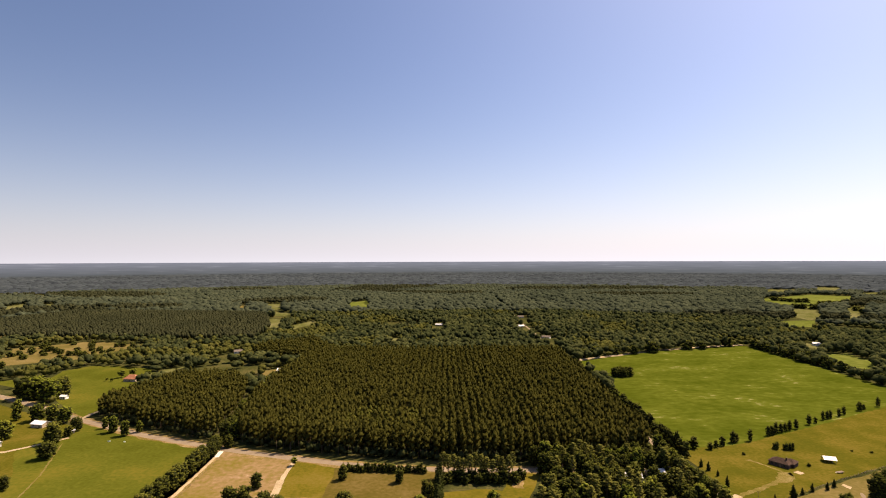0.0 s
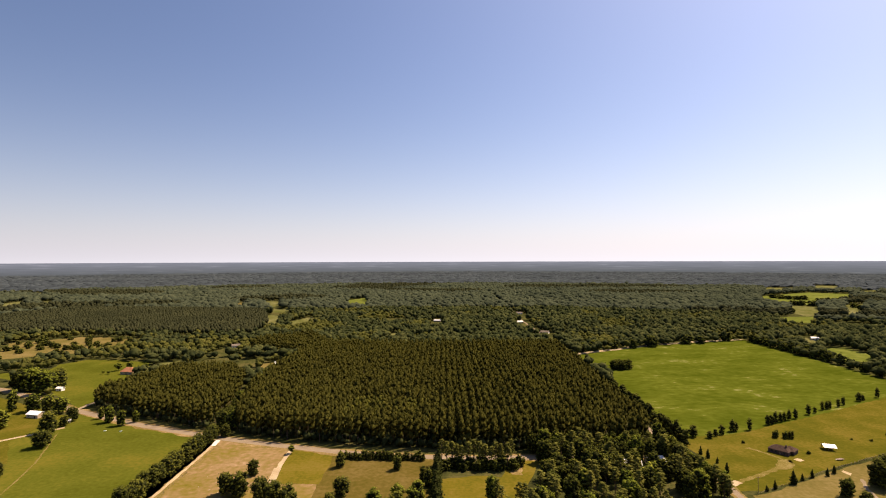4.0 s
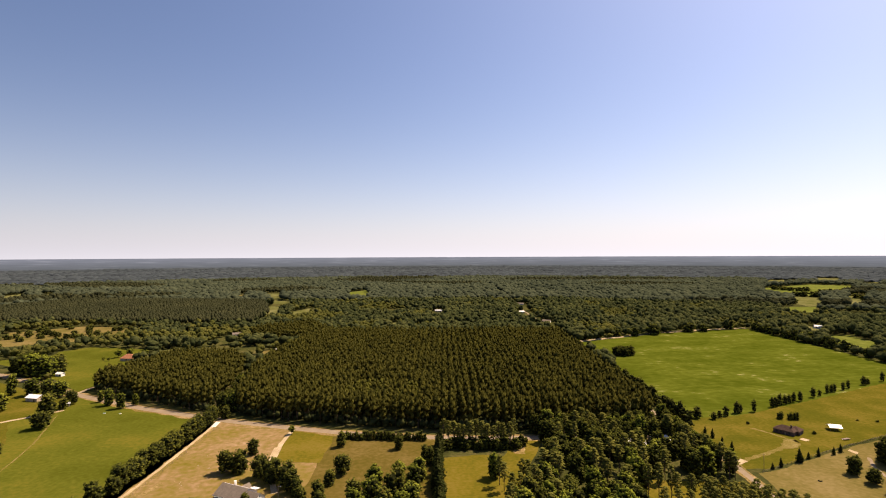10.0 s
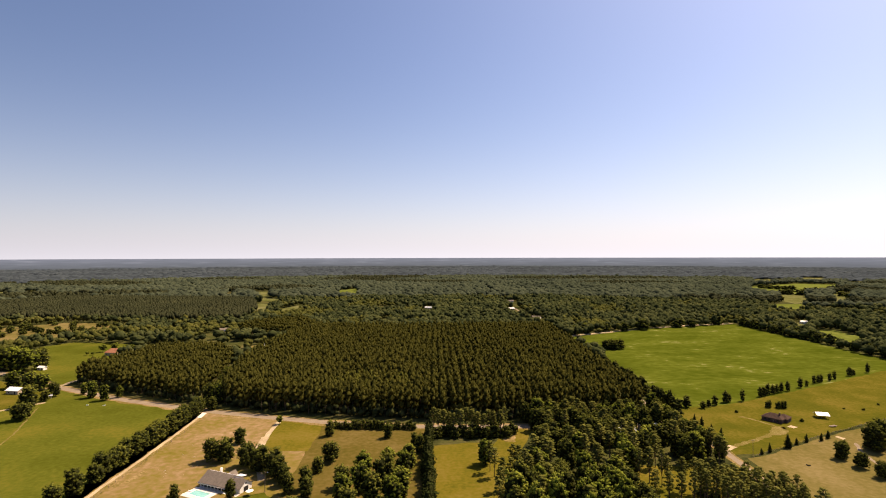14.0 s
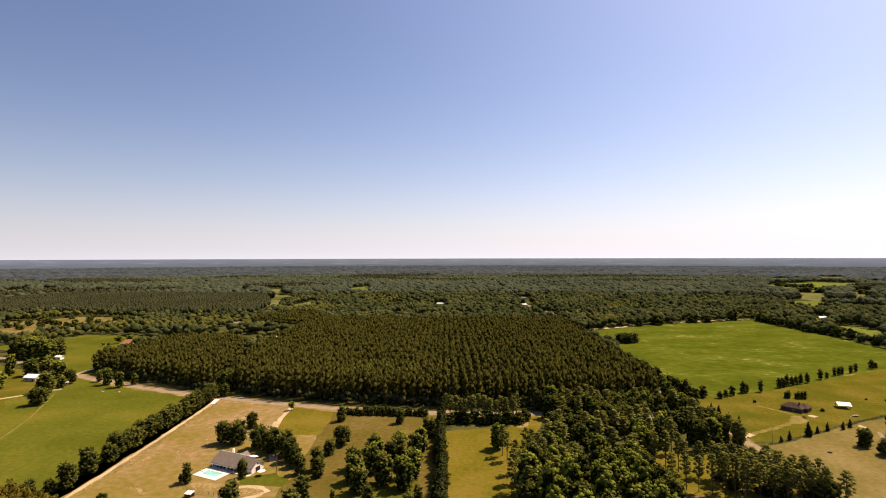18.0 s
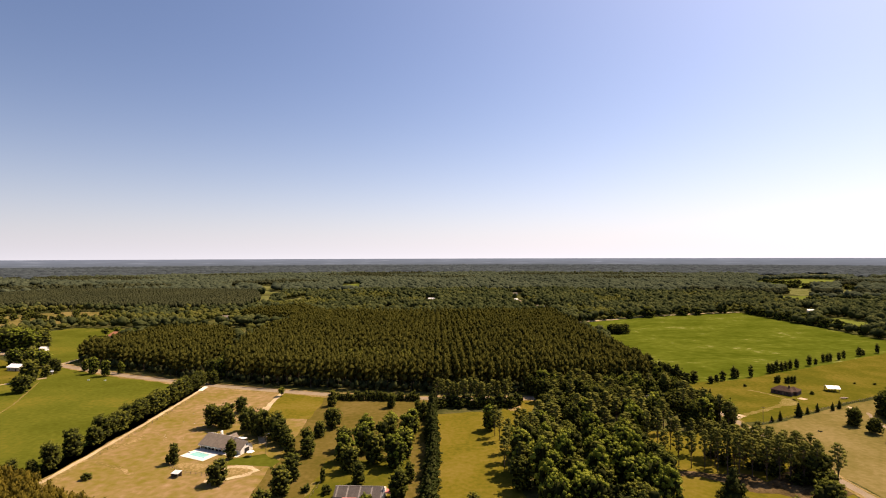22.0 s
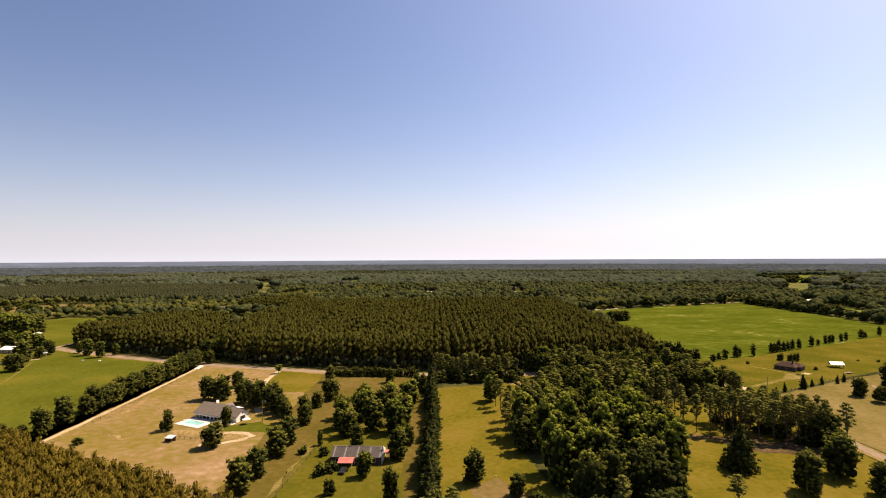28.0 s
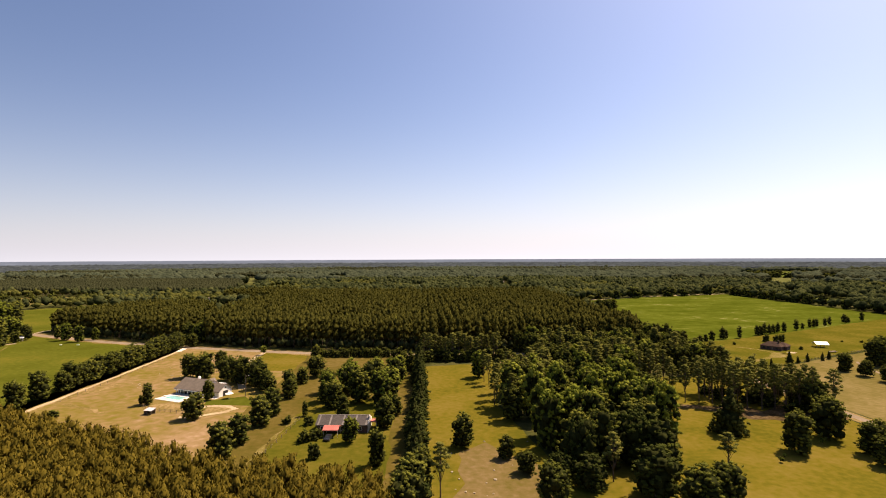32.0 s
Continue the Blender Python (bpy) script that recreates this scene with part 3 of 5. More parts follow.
def scattered(name, templates, xs, ys, heights, widths, mats, label, category, seed):
    """ONE mesh of many trees that nobody would count, from the templates (vertices, triangles, material of each, normals)."""
    rng = np.random.default_rng(seed)
    pick, turn = rng.integers(0, len(templates), len(xs)), rng.uniform(0, 6.283, len(xs))
    vs, fs, ms, ns, base = [], [], [], [], 0
    for k, (v, f, mi, nrm) in enumerate(templates):
        of = np.where(pick == k)[0]
        c, s = np.cos(turn[of])[:, None], np.sin(turn[of])[:, None]
        w, h = widths[of][:, None], heights[of][:, None]
        x = (v[:, 0] * c - v[:, 1] * s) * w + xs[of][:, None]
        y = (v[:, 0] * s + v[:, 1] * c) * w + ys[of][:, None]
        z = v[None, :, 2] * h
        vs.append(np.stack([x, y, z + 0 * x], -1).reshape(-1, 3))
        ns.append(np.stack([nrm[:, 0] * c - nrm[:, 1] * s, nrm[:, 0] * s + nrm[:, 1] * c, nrm[:, 2] + 0 * x], -1).reshape(-1, 3))
        fs.append((f[None] + (np.arange(len(of)) * len(v))[:, None, None] + base).reshape(-1, 3))
        ms.append(np.tile(mi, len(of)))
        base += len(of) * len(v)
    ob = new(name, from_arrays(name, np.concatenate(vs), np.concatenate(fs), mats, np.concatenate(ms), np.concatenate(ns)))
    return tagged(ob, label, category, "", "stuff")


def unit_pine(seed, base, n, size, blunt=False, cores=3, sides=4, tall=0.22, own=0.35):
    """Plantation pine of height 1 and half-width 1: bare stem, then sprays that narrow towards the tip."""
    rng = np.random.default_rng(seed)
    bm = rod((0, 0, 0), (0, 0, 0.93), 0.075, 0.025, sides)
    tv = np.array([v.co[:] for v in bm.verts])
    bmesh.ops.triangulate(bm, faces=bm.faces[:])
    tf = np.array([[v.index for v in f.verts] for f in bm.faces])
    bm.free()
    k = rng.uniform(0, 1, n) ** 0.85
    reach = np.sin(np.pi * (0.16 + (0.68 if blunt else 0.80) * k)) ** 0.7 * rng.uniform(0.45, 1.0, n)
    a = rng.uniform(0, 6.283, n)
    at = np.stack([np.cos(a) * reach, np.sin(a) * reach, base + (1 - base) * k], -1)
    out = np.stack([np.cos(a), np.sin(a), 0.25 + 1.1 * k], -1)
    v, f, nrm = tufts(rng, at, out, size, own=own)
    v[:, 2] = at[:, 2].repeat(4) + (v[:, 2] - at[:, 2].repeat(4)) * tall
    pieces = [(tv, tf, unit(tv * [1, 1, 0]), 1), (v, f, nrm, 0)]
    for i in range(cores):
        q = (i + 0.4) / cores
        w = 0.62 * math.sin(math.pi * (0.2 + 0.76 * q)) ** 0.7
        pieces.append((*lump(rng, 1, np.array([0, 0, base + (1 - base) * q]), np.array([w, w, (1 - base) / cores * 0.6]), 0.2), 0))
    return joined(pieces)


def unit_crown(seed, level, lobes, rough=0.12, sprays=0, flat=0.0):
    """Woodland tree of height 1 and half-width 1, seen from afar: a dome of several lumps that reach down among the others."""
    rng = np.random.default_rng(seed)
    mass = np.array([0, 0, 0.45])
    pieces = [(*lump(rng, level, np.array([0, 0, 0.56]), np.array([0.80, 0.80, 0.38]), rough, mass), 0)]
    for i in range(lobes):
        a, q = i * 6.283 / lobes + rng.uniform(-0.4, 0.4), rng.uniform(0.30, 0.62)
        s = rng.uniform(0.36, 0.54)
        pieces.append((*lump(rng, 1, np.array([math.cos(a) * q, math.sin(a) * q, 0.86 - 0.42 * q + rng.uniform(-0.10, 0.06)]), np.array([s, s, s * 0.42]), rough, mass, 0.3), 0))
    if sprays:
        d = rng.normal(0, 1, (sprays, 3))
        d[:, 2] = np.abs(d[:, 2]) - 0.3
        d = unit(d)
        at = d * [0.92, 0.92, 0.40] + [0, 0, 0.6]
        v, f, nrm = tufts(rng, at, d, 0.15)
        z = at[:, 2].repeat(4)
        v[:, 2] = z + (v[:, 2] - z) * 0.45
        pieces.append((v, f, nrm, 0))
    v, f, m, n = joined(pieces)
    return v, f, m, unit(n * (1 - flat) + np.array([0, 0, flat]))


# ---- ground, fields and roads ----
ROAD = [(-760, 640), (-426, 473), (-370, 443), (-299, 401), (-219, 361), (-150, 334), (-105, 320), (-65, 309), (-28, 301), (20, 298), (90, 299), (158, 301)]
SIDE_ROAD = [(159, 60), (156, 140), (154, 205), (157, 258), (154, 276), (152, 300), (151, 333), (155, 500), (160, 697), (165, 812), (163, 1008), (167, 1225), (170, 1700)]
LEFT_FIELD = [(-150, 40), (-150, 200), (-150, 331), (-219, 358), (-297, 398), (-292, 330), (-262, 292), (-250, 240), (-300, 150), (-330, 40)]
CROP = [(164, 333), (169, 402), (171, 494), (176, 637), (304, 708), (459, 753), (457, 640), (454, 462), (391, 431), (278, 373), (206, 339)]
RANCH_YARD = [(160, 252), (163, 290), (161, 325), (165, 337), (206, 343), (278, 377), (391, 435), (470, 470), (600, 530), (600, 430), (430, 360), (265, 296), (228, 279), (172, 251)]
GRAZED = [(162, 60), (160, 150), (158, 205), (163, 246), (172, 248), (228, 276), (265, 293), (430, 357), (430, 200), (300, 60)]
FAR_GREEN = [(-500, 534), (-436, 505), (-376, 470), (-302, 408), (-300, 470), (-312, 500), (-330, 556), (-352, 598), (-396, 612), (-437, 616), (-452, 588), (-440, 552)]
BROWN_A = [(-560, 612), (-480, 662), (-465, 780), (-573, 810), (-640, 740)]
BROWN_B = [(-760, 835), (-700, 870), (-740, 990), (-860, 985), (-900, 850)]
# clearings: among the woods behind the stands, towards the east, towards the west
GLADES_MID = [[(-440, 894), (-433, 972), (-409, 923), (-404, 834)], [(-436, 1094), (-413, 1149), (-353, 1102), (-322, 968), (-356, 986)], [(-287, 951), (-299, 1002), (-281, 1089), (-262, 1038)], [(-546, 1522), (-480, 1499), (-433, 1355), (-453, 1324)], [(-438, 1279), (-380, 1262), (-358, 1183), (-399, 1184)], [(-291, 1551), (-246, 1638), (-205, 1395), (-265, 1397)], [(-596, 1466), (-574, 1465), (-522, 1327), (-540, 1328)], [(-87, 820), (-79, 852), (-73, 814), (-79, 796)]]
GLADES_EAST = [[(1054, 1665), (1338, 1844), (1433, 1750), (1255, 1560), (1065, 1409), (979, 1344), (964, 1510)], [(911, 1314), (956, 1282), (836, 1106), (779, 1065), (791, 1130)], [(709, 1057), (791, 1065), (715, 964), (665, 957)], [(1061, 1324), (1158, 1369), (986, 1171), (853, 1052)], [(1384, 2171), (1528, 2160), (1260, 1914), (1266, 1983)], [(1703, 2332), (1798, 2275), (1587, 2035), (1528, 2078)], [(526, 685), (557, 684), (543, 622), (509, 582), (491, 605)], [(562, 777), (582, 765), (547, 716), (540, 740)], [(1563, 1894), (1723, 1988), (1586, 1829), (1476, 1776)]]
GLADES_WEST = [[(-1572, 1928), (-1567, 1992), (-1452, 1832)], [(-1210, 1513), (-1198, 1552), (-1116, 1452), (-1155, 1454)], [(-1252, 1422), (-1289, 1557), (-1202, 1456), (-1176, 1353)], [(-922, 1030), (-890, 1048), (-778, 973), (-760, 917), (-811, 904)], [(-329, 601), (-315, 608), (-319, 570), (-332, 558), (-344, 570)]]
GLADES = GLADES_MID + GLADES_EAST + GLADES_WEST
STAND_BACK = [(-262, 672), (-150, 612), (-140, 662), (-196, 760), (-250, 730)]
STAND_BIG = [(-148, 350), (-128, 338), (-99, 329), (-48, 319), (-10, 313), (44, 310), (100, 312), (140, 317), (146, 340), (148, 500), (150, 655), (-164, 655), (-171, 520), (-166, 430)]
STAND_LEFT = [(-163, 350), (-180, 355), (-218, 374), (-252, 390), (-290, 411), (-295, 420), (-287, 460), (-280, 520), (-215, 515), (-190, 480), (-176, 420)]
PALE_PINES = [(-74, 352), (-12, 346), (-8, 380), (-66, 388)]
STAND_NEAR = [(-140, 170), (-112, 153), (-85, 140), (-60, 126), (-44, 117), (-22, 114), (-6, 106), (-5, 78), (-125, 78), (-190, 135), (-190, 184)]

# one sheet that reaches the horizon
bm = bmesh.new()
rings = [0, 60, 150, 300, 600, 1200, 2500, 4960]
loops = [[bm.verts.new((r * math.sin(a * math.pi / 48), r * math.cos(a * math.pi / 48), 0)) for a in range(96)] for r in rings[1:]]
middle = bm.verts.new((0, 0, 0))
for i in range(96):
    bm.faces.new((middle, loops[0][(i + 1) % 96], loops[0][i]))
    for a, b in zip(loops, loops[1:]):
        bm.faces.new((a[i], a[(i + 1) % 96], b[(i + 1) % 96], b[i]))
ground = tagged(part("ground", bm, M_FLOOR, None), "dark green and brown woodland ground to the horizon", "ground", "", "structure")

patch("ground_field_west", LEFT_FIELD, 0.03, M_GREEN, "smooth green pasture beside the country road", seed=2)
patch("ground_crop_field", CROP, 0.03, M_CROP, "bright green crop field with pale yellow streaks", seed=3)
patch("ground_ranch_yard", RANCH_YARD, 0.026, M_YARD, "yellow green mown grass round the brick ranch house", seed=4)
patch("ground_grazed_field", GRAZED, 0.03, M_PALE, "pale dry grazed grass with bare spots", seed=5)
patch("ground_far_pasture", FAR_GREEN, 0.03, M_GREEN, "green pasture behind the road and farm trees", seed=6)
patch("ground_brown_meadow", BROWN_A, 0.03, M_PALE, "brown dry meadow dotted with bushes", seed=7)
patch("ground_brown_meadow", BROWN_B, 0.03, M_PALE, "brown dry meadow in front of far pines", seed=8)
for i, glade in enumerate(GLADES):
    patch("ground_glade", glade, 0.03, M_PALE if i in (6, 20) else M_FRESH if i in (5, 8, 10, 14) else M_GLADE, "small clearing among the far woods", seed=20 + i, wobble=3, step=30)
patch("ground_west_yard", [(-292, 384), (-330, 405), (-420, 455), (-520, 500), (-560, 380), (-420, 250), (-330, 40), (-240, 40), (-230, 240), (-240, 320), (-260, 370)], 0.02, M_YARD, "yellow green grass of the farm yard", seed=9)
patch("ground_homestead", [(-157, 60), (-157, 333), (-105, 318), (-66, 307), (-28, 299), (-1, 297), (-1, 60)], 0.015, M_OLIVE, "olive brown grass between the yards", seed=31)
patch("ground_house_plot", [(-157, 100), (-157, 333), (-105, 318), (-97, 315), (-93, 262), (-66, 262), (-64, 150), (-45, 130), (-44, 100)], 0.03, M_DRY, "dry brown and yellow grass round the pool house", seed=10)
patch("ground_lawn_strip", [(-97, 315), (-66, 307), (-65, 262), (-92, 262)], 0.045, M_LAWN, "mown yellow lawn beside the concrete driveway", seed=11)
patch("ground_middle_plot", [(-66, 307), (-28, 299), (-4, 297), (-1, 290), (-1, 205), (-8, 205), (-44, 205), (-46, 130), (-64, 150), (-64, 262)], 0.04, M_OLIVE, "olive brown dry grass beside the hedgerow", seed=12)
patch("ground_front_lawn", [(-64, 262), (-46, 262), (-50, 205), (-52, 150), (-60, 150), (-63, 172), (-64, 205)], 0.05, M_OLIVE, "olive grass along the row of trees", seed=13, wobble=3)
patch("ground_house_lawn", [(-44, 205), (-9, 208), (-9, 100), (-48, 100)], 0.05, M_YARD, "green lawn round the grey roofed house", seed=14)
patch("ground_hay_strip", [(-1, 268), (20, 272), (36, 270), (44, 294), (62, 294), (42, 240), (30, 200), (40, 120), (30, 60), (-1, 60)], 0.03, M_LAWN, "long strip of yellow grass between hedgerow and wood", seed=15)
patch("ground_worn_corner", [(13, 150), (21, 156), (29, 146), (35, 128), (33, 60), (7, 60), (8, 112), (12, 130)], 0.045, M_WORN, "brown worn grass with pale stones", seed=16, wobble=2.2, step=4)
patch("ground_south_field", [(28, 60), (36, 125), (44, 150), (84, 186), (92, 240), (151, 236), (151, 60)], 0.022, M_LAWN, "yellow grass field behind the pines", seed=17)
patch("ground_pine_floor", [(94, 188), (98, 194), (118, 190), (128, 184), (150, 196), (151, 172), (130, 168), (116, 178), (104, 186)], 0.045, M_NEEDLE, "brown needle floor under the open pines", seed=18, wobble=2.5, step=4)

ribbon("road_verge", ROAD[1:], 11, 0.06, M_VERGE, "sandy grass verge along the country road", "verge", 1.5, 3)
ribbon("road", ROAD, 6.6, 0.075, M_ROAD, "worn grey two lane country road", "road")
ribbon("side_road_verge", SIDE_ROAD[:7], 7.5, 0.065, M_VERGE, "sandy verge of the side road", "verge", 0.8, 4)
ribbon("side_road", SIDE_ROAD, 3.8, 0.08, M_ROAD, "pale sandy side road past the big pine stand", "road", 0.3, 5)
ribbon("farm_track", [(-150.5, 331), (-149, 290), (-148, 246), (-148, 216), (-148.5, 190), (-150, 120)], 2.0, 0.06, M_SAND, "pale dirt track along the hedge", "track", 0.35, 6, 3)
ribbon("track_gate_apron", [(-151, 333), (-149.7, 320)], 3.2, 0.072, M_CONCRETE, "pale concrete apron at the track entrance", "track")
ribbon("driveway", [(-95.5, 317), (-95, 290), (-92.5, 268), (-86, 246), (-78, 226)], 3.0, 0.062, M_SAND, "concrete and dirt driveway to the pool house", "driveway", 0.3, 7, 4)
ribbon("driveway_slab", [(-96, 284), (-93.3, 264)], 2.4, 0.072, M_SAND, "pale concrete slab on the driveway", "driveway")
ribbon("hedge_drive", [(-4.5, 296), (-5, 265), (-5, 208), (-6, 172), (-8, 120)], 1.3, 0.066, M_OLIVE, "grassy drive beside the tall hedgerow", "driveway", 0.4, 8, 5)
ribbon("ranch_drive", [(164, 262), (182, 271), (199, 281), (207, 288)], 3.2, 0.06, M_FAINT, "faint sandy drive to the ranch house", "driveway", 0.7, 9, 2)
patch("ranch_drive_worn_place", [(196, 278), (206, 280), (213, 287), (214, 294), (208, 293), (202, 286)], 0.064, M_FAINT, "worn bare grass before the ranch house", "dirt", 1.2, 2, 41)
ribbon("ranch_drive_loop", [(211, 294), (209, 300), (205, 307), (202, 313), (199, 313)], 2.0, 0.061, M_FAINT, "faint tracks curving on the ranch lawn", "driveway", 0.7, 42, 2)
ribbon("ranch_drive_mouth", [(155, 257), (166, 263)], 4.6, 0.085, M_SAND, "pale sand at the mouth of the drive", "driveway", 0.4, 10, 3)
ribbon("field_entrance", [(-299, 402), (-300, 418), (-297, 432)], 3.5, 0.085, M_SAND, "pale sandy entrance to the pasture", "track", 0.3, 11, 4)
ribbon("field_edge_road", [(166, 640), (235, 676), (304, 713), (380, 740), (459, 760)], 9, 0.05, M_SAND, "pale dirt road along the far edge of the crop field", "road", 1.0, 21)
ribbon("farm_lane", [(-276, 358), (-289, 342), (-300, 330), (-360, 322)], 3.4, 0.05, M_SAND, "dusty lane to the farm sheds", "track", 0.4, 13, 5)
ribbon("field_footpath", [(-230, 250), (-238, 274), (-246, 294), (-256, 314), (-272, 346)], 0.9, 0.055, M_FAINT, "narrow worn path across the green pasture", "track", 0.4, 43, 3)
ribbon("wood_drive", [(48, 301), (47, 288), (45, 273)], 6.5, 0.064, M_VERGE, "pinkish bare drive beside the road pines", "driveway", 0.9, 44, 3)
ribbon("grazed_lane", [(222, 230), (225, 243), (229, 254), (236, 266)], 1.8, 0.056, M_ROAD, "pale lane under the clump of trees", "track", 0.4, 45, 3)
patch("grazed_bare_place", [(232, 276), (235, 277.5), (236.5, 273), (234, 271)], 0.06, M_SAND, "bare sand in the corner of the grazed field", "dirt", 0.5, 2, 46)
patch("dirt_turning_place", [(-85, 199), (-78, 202), (-69, 199), (-67, 196), (-72, 192), (-79, 186), (-85, 184), (-87, 190)], 0.065, M_VERGE, "bare dirt turning place near the pool house", "dirt", 0.8, 2, 5)
ribbon("dirt_loop", [(-87, 187), (-80, 188), (-74, 192), (-70, 196.5), (-74, 200), (-80, 201), (-86, 198)], 2.2, 0.078, M_SAND, "pale dirt loop on the turning place", "dirt", 0.5, 22, 2)
patch("dirt_bare_patch", [(-104, 205), (-93, 203), (-88, 196), (-98, 195), (-106, 202)], 0.06, M_VERGE, "bare brown earth beside the pool", "dirt", 0.5, 2, 6)
patch("ground_house_clearing", [(-212, 560), (-152, 560), (-152, 590), (-210, 594)], 0.03, M_PALE, "sandy clearing round the white house", "grass", 2, 9)

ribbon("track_bare_edge", [(-149, 320), (-147.4, 290), (-146.5, 246), (-146.4, 210), (-147, 185)], 3.6, 0.052, M_VERGE, "bare pinkish earth along the dirt track", "dirt", 2.2, 31, 5)
ribbon("bare_streak", [(-141, 207), (-133, 203), (-126, 199), (-118, 194)], 2.0, 0.056, M_VERGE, "bare streak across the dry grass", "dirt", 0.9, 32, 2.5)
ribbon("bare_streak", [(-143, 221), (-139, 229), (-138, 238)], 2.4, 0.056, M_VERGE, "bare streak beside the track", "dirt", 1.0, 33, 2.5)
ribbon("worn_strip", [(-44.5, 186), (-47.5, 151), (-49.5, 128)], 1.0, 0.068, M_FAINT, "worn bare strip along the yard fence", "dirt", 0.9, 34, 3)
patch("ground_green_lawn", [(-86, 208), (-73, 213.5), (-64, 206), (-66, 201), (-77, 201.5), (-84, 203.5)], 0.074, M_GREEN, "watered green lawn behind the turning place", "grass", 0.8, 3, 35)


# ---- woods that nobody could count ----
def grid_points(poly, dx, dy, jx, jy, seed, turn=0.0):
    rng = np.random.default_rng(seed)
    px, py = np.array([p[0] for p in poly]), np.array([p[1] for p in poly])
    gx, gy = np.meshgrid(np.arange(px.min(), px.max(), dx), np.arange(py.min(), py.max(), dy))
    gx, gy = gx.ravel() + rng.normal(0, jx, gx.size), gy.ravel() + rng.normal(0, jy, gy.size)
    keep = inside(gx, gy, poly) & (rng.uniform(0, 1, gx.size) > 0.04)
    return gx[keep], gy[keep]


def stand(name, poly, dx, dy, height, width, templates, mats, label, seed, hole=()):
    xs, ys = grid_points(poly, dx, dy, dx * 0.17, dy * 0.36, seed)
    rng = np.random.default_rng(seed + 1)
    if hole:
        keep = ~inside(xs, ys, hole) | (rng.uniform(0, 1, len(xs)) < 0.35)
        xs, ys = xs[keep], ys[keep]
    wave = np.array([noise.noise((x * 0.02, y * 0.02, 3)) for x, y in zip(xs, ys)])
    hs = height * (1 + 0.06 * wave + rng.normal(0, 0.06, len(xs)))
    return scattered(name, templates, xs, ys, hs, width * rng.uniform(0.8, 1.2, len(xs)), mats, label, "pine stand", seed + 2)


STAND_PINES = [unit_pine(s, 0.34, 42, 0.31, cores=3, sides=3, tall=0.20, own=0.2) for s in (1, 2, 3, 4, 5)]
NEAR_PINES = [unit_pine(s, 0.30, 190, 0.165, blunt=True, cores=3, sides=3, tall=0.30, own=0.3) for s in (11, 12, 13, 14, 15, 16)]
stand("pine_plantation", STAND_BIG, 5.6, 3.1, 19.0, 2.4, STAND_PINES, [M_STAND, M_BARK], "large plantation of dark tall pines in straight rows", 5, PALE_PINES)
stand("young_pine_patch", PALE_PINES, 4.6, 4.2, 15.0, 2.3, STAND_PINES, [M_PATCH, M_BARK], "patch of lighter young pines within the dark plantation", 14)
stand("pine_plantation", STAND_LEFT, 5.0, 3.2, 17.5, 2.3, STAND_PINES, [M_STAND, M_BARK], "smaller plantation of dark pines beside the road", 8)
stand("young_pine_plantation", STAND_NEAR, 2.8, 2.4, 13.0, 1.6, NEAR_PINES, [M_STAND2, M_BARK], "dense stand of sunlit young pines with brown trunks", 11)

stand("pine_plantation", STAND_BACK, 6.0, 5.0, 17.0, 3.0, STAND_PINES, [M_STAND, M_BARK], "block of dark pines behind the white house", 17)

UNDER = [unit_crown(s, 1, 1, 0.3, 10) for s in (81, 82, 83)]


def undergrowth(poly, reach, gap, label, seed, keep_all=False):
    """Low dark bushes along the sunny front edge of a stand."""
    gx, gy = grid_points(poly, gap, gap, gap * 0.4, gap * 0.4, seed)
    near = near_line(gx, gy, [(-300, 425), (-292, 416), (-218, 377), (-160, 350), (-140, 343), (-100, 336), (-30, 326), (44, 316), (140, 322)], reach)
    gx, gy = gx[near], gy[near]
    r = np.random.default_rng(seed)
    scattered("undergrowth", UNDER, gx, gy, r.uniform(2.5, 7.5, len(gx)), r.uniform(1.4, 2.6, len(gx)), [M_WOODS], label, "undergrowth", seed)


undergrowth(STAND_BIG, 22, 3.2, "dark undergrowth at the foot of the tall pines", 91)
undergrowth(STAND_LEFT, 18, 3.4, "dark undergrowth at the foot of the smaller stand", 92)

HOUSE_CLEARING = [(-204, 530), (-168, 530), (-166, 588), (-205, 592)]
FAR_HOUSES = [(172, 829), (152, 964), (176, 1130), (-8, 992), (-286, 697)]
HOUSE_PLOTS = [[(x - 14, y - 0.10 * y), (x - 12, y + 10), (x + 12, y + 10), (x + 13, y - 0.10 * y)] for x, y in FAR_HOUSES]
OPEN = [HOUSE_CLEARING, *HOUSE_PLOTS, FAR_GREEN, BROWN_A, BROWN_B, CROP, RANCH_YARD, STAND_BIG, STAND_LEFT, STAND_BACK, *GLADES]


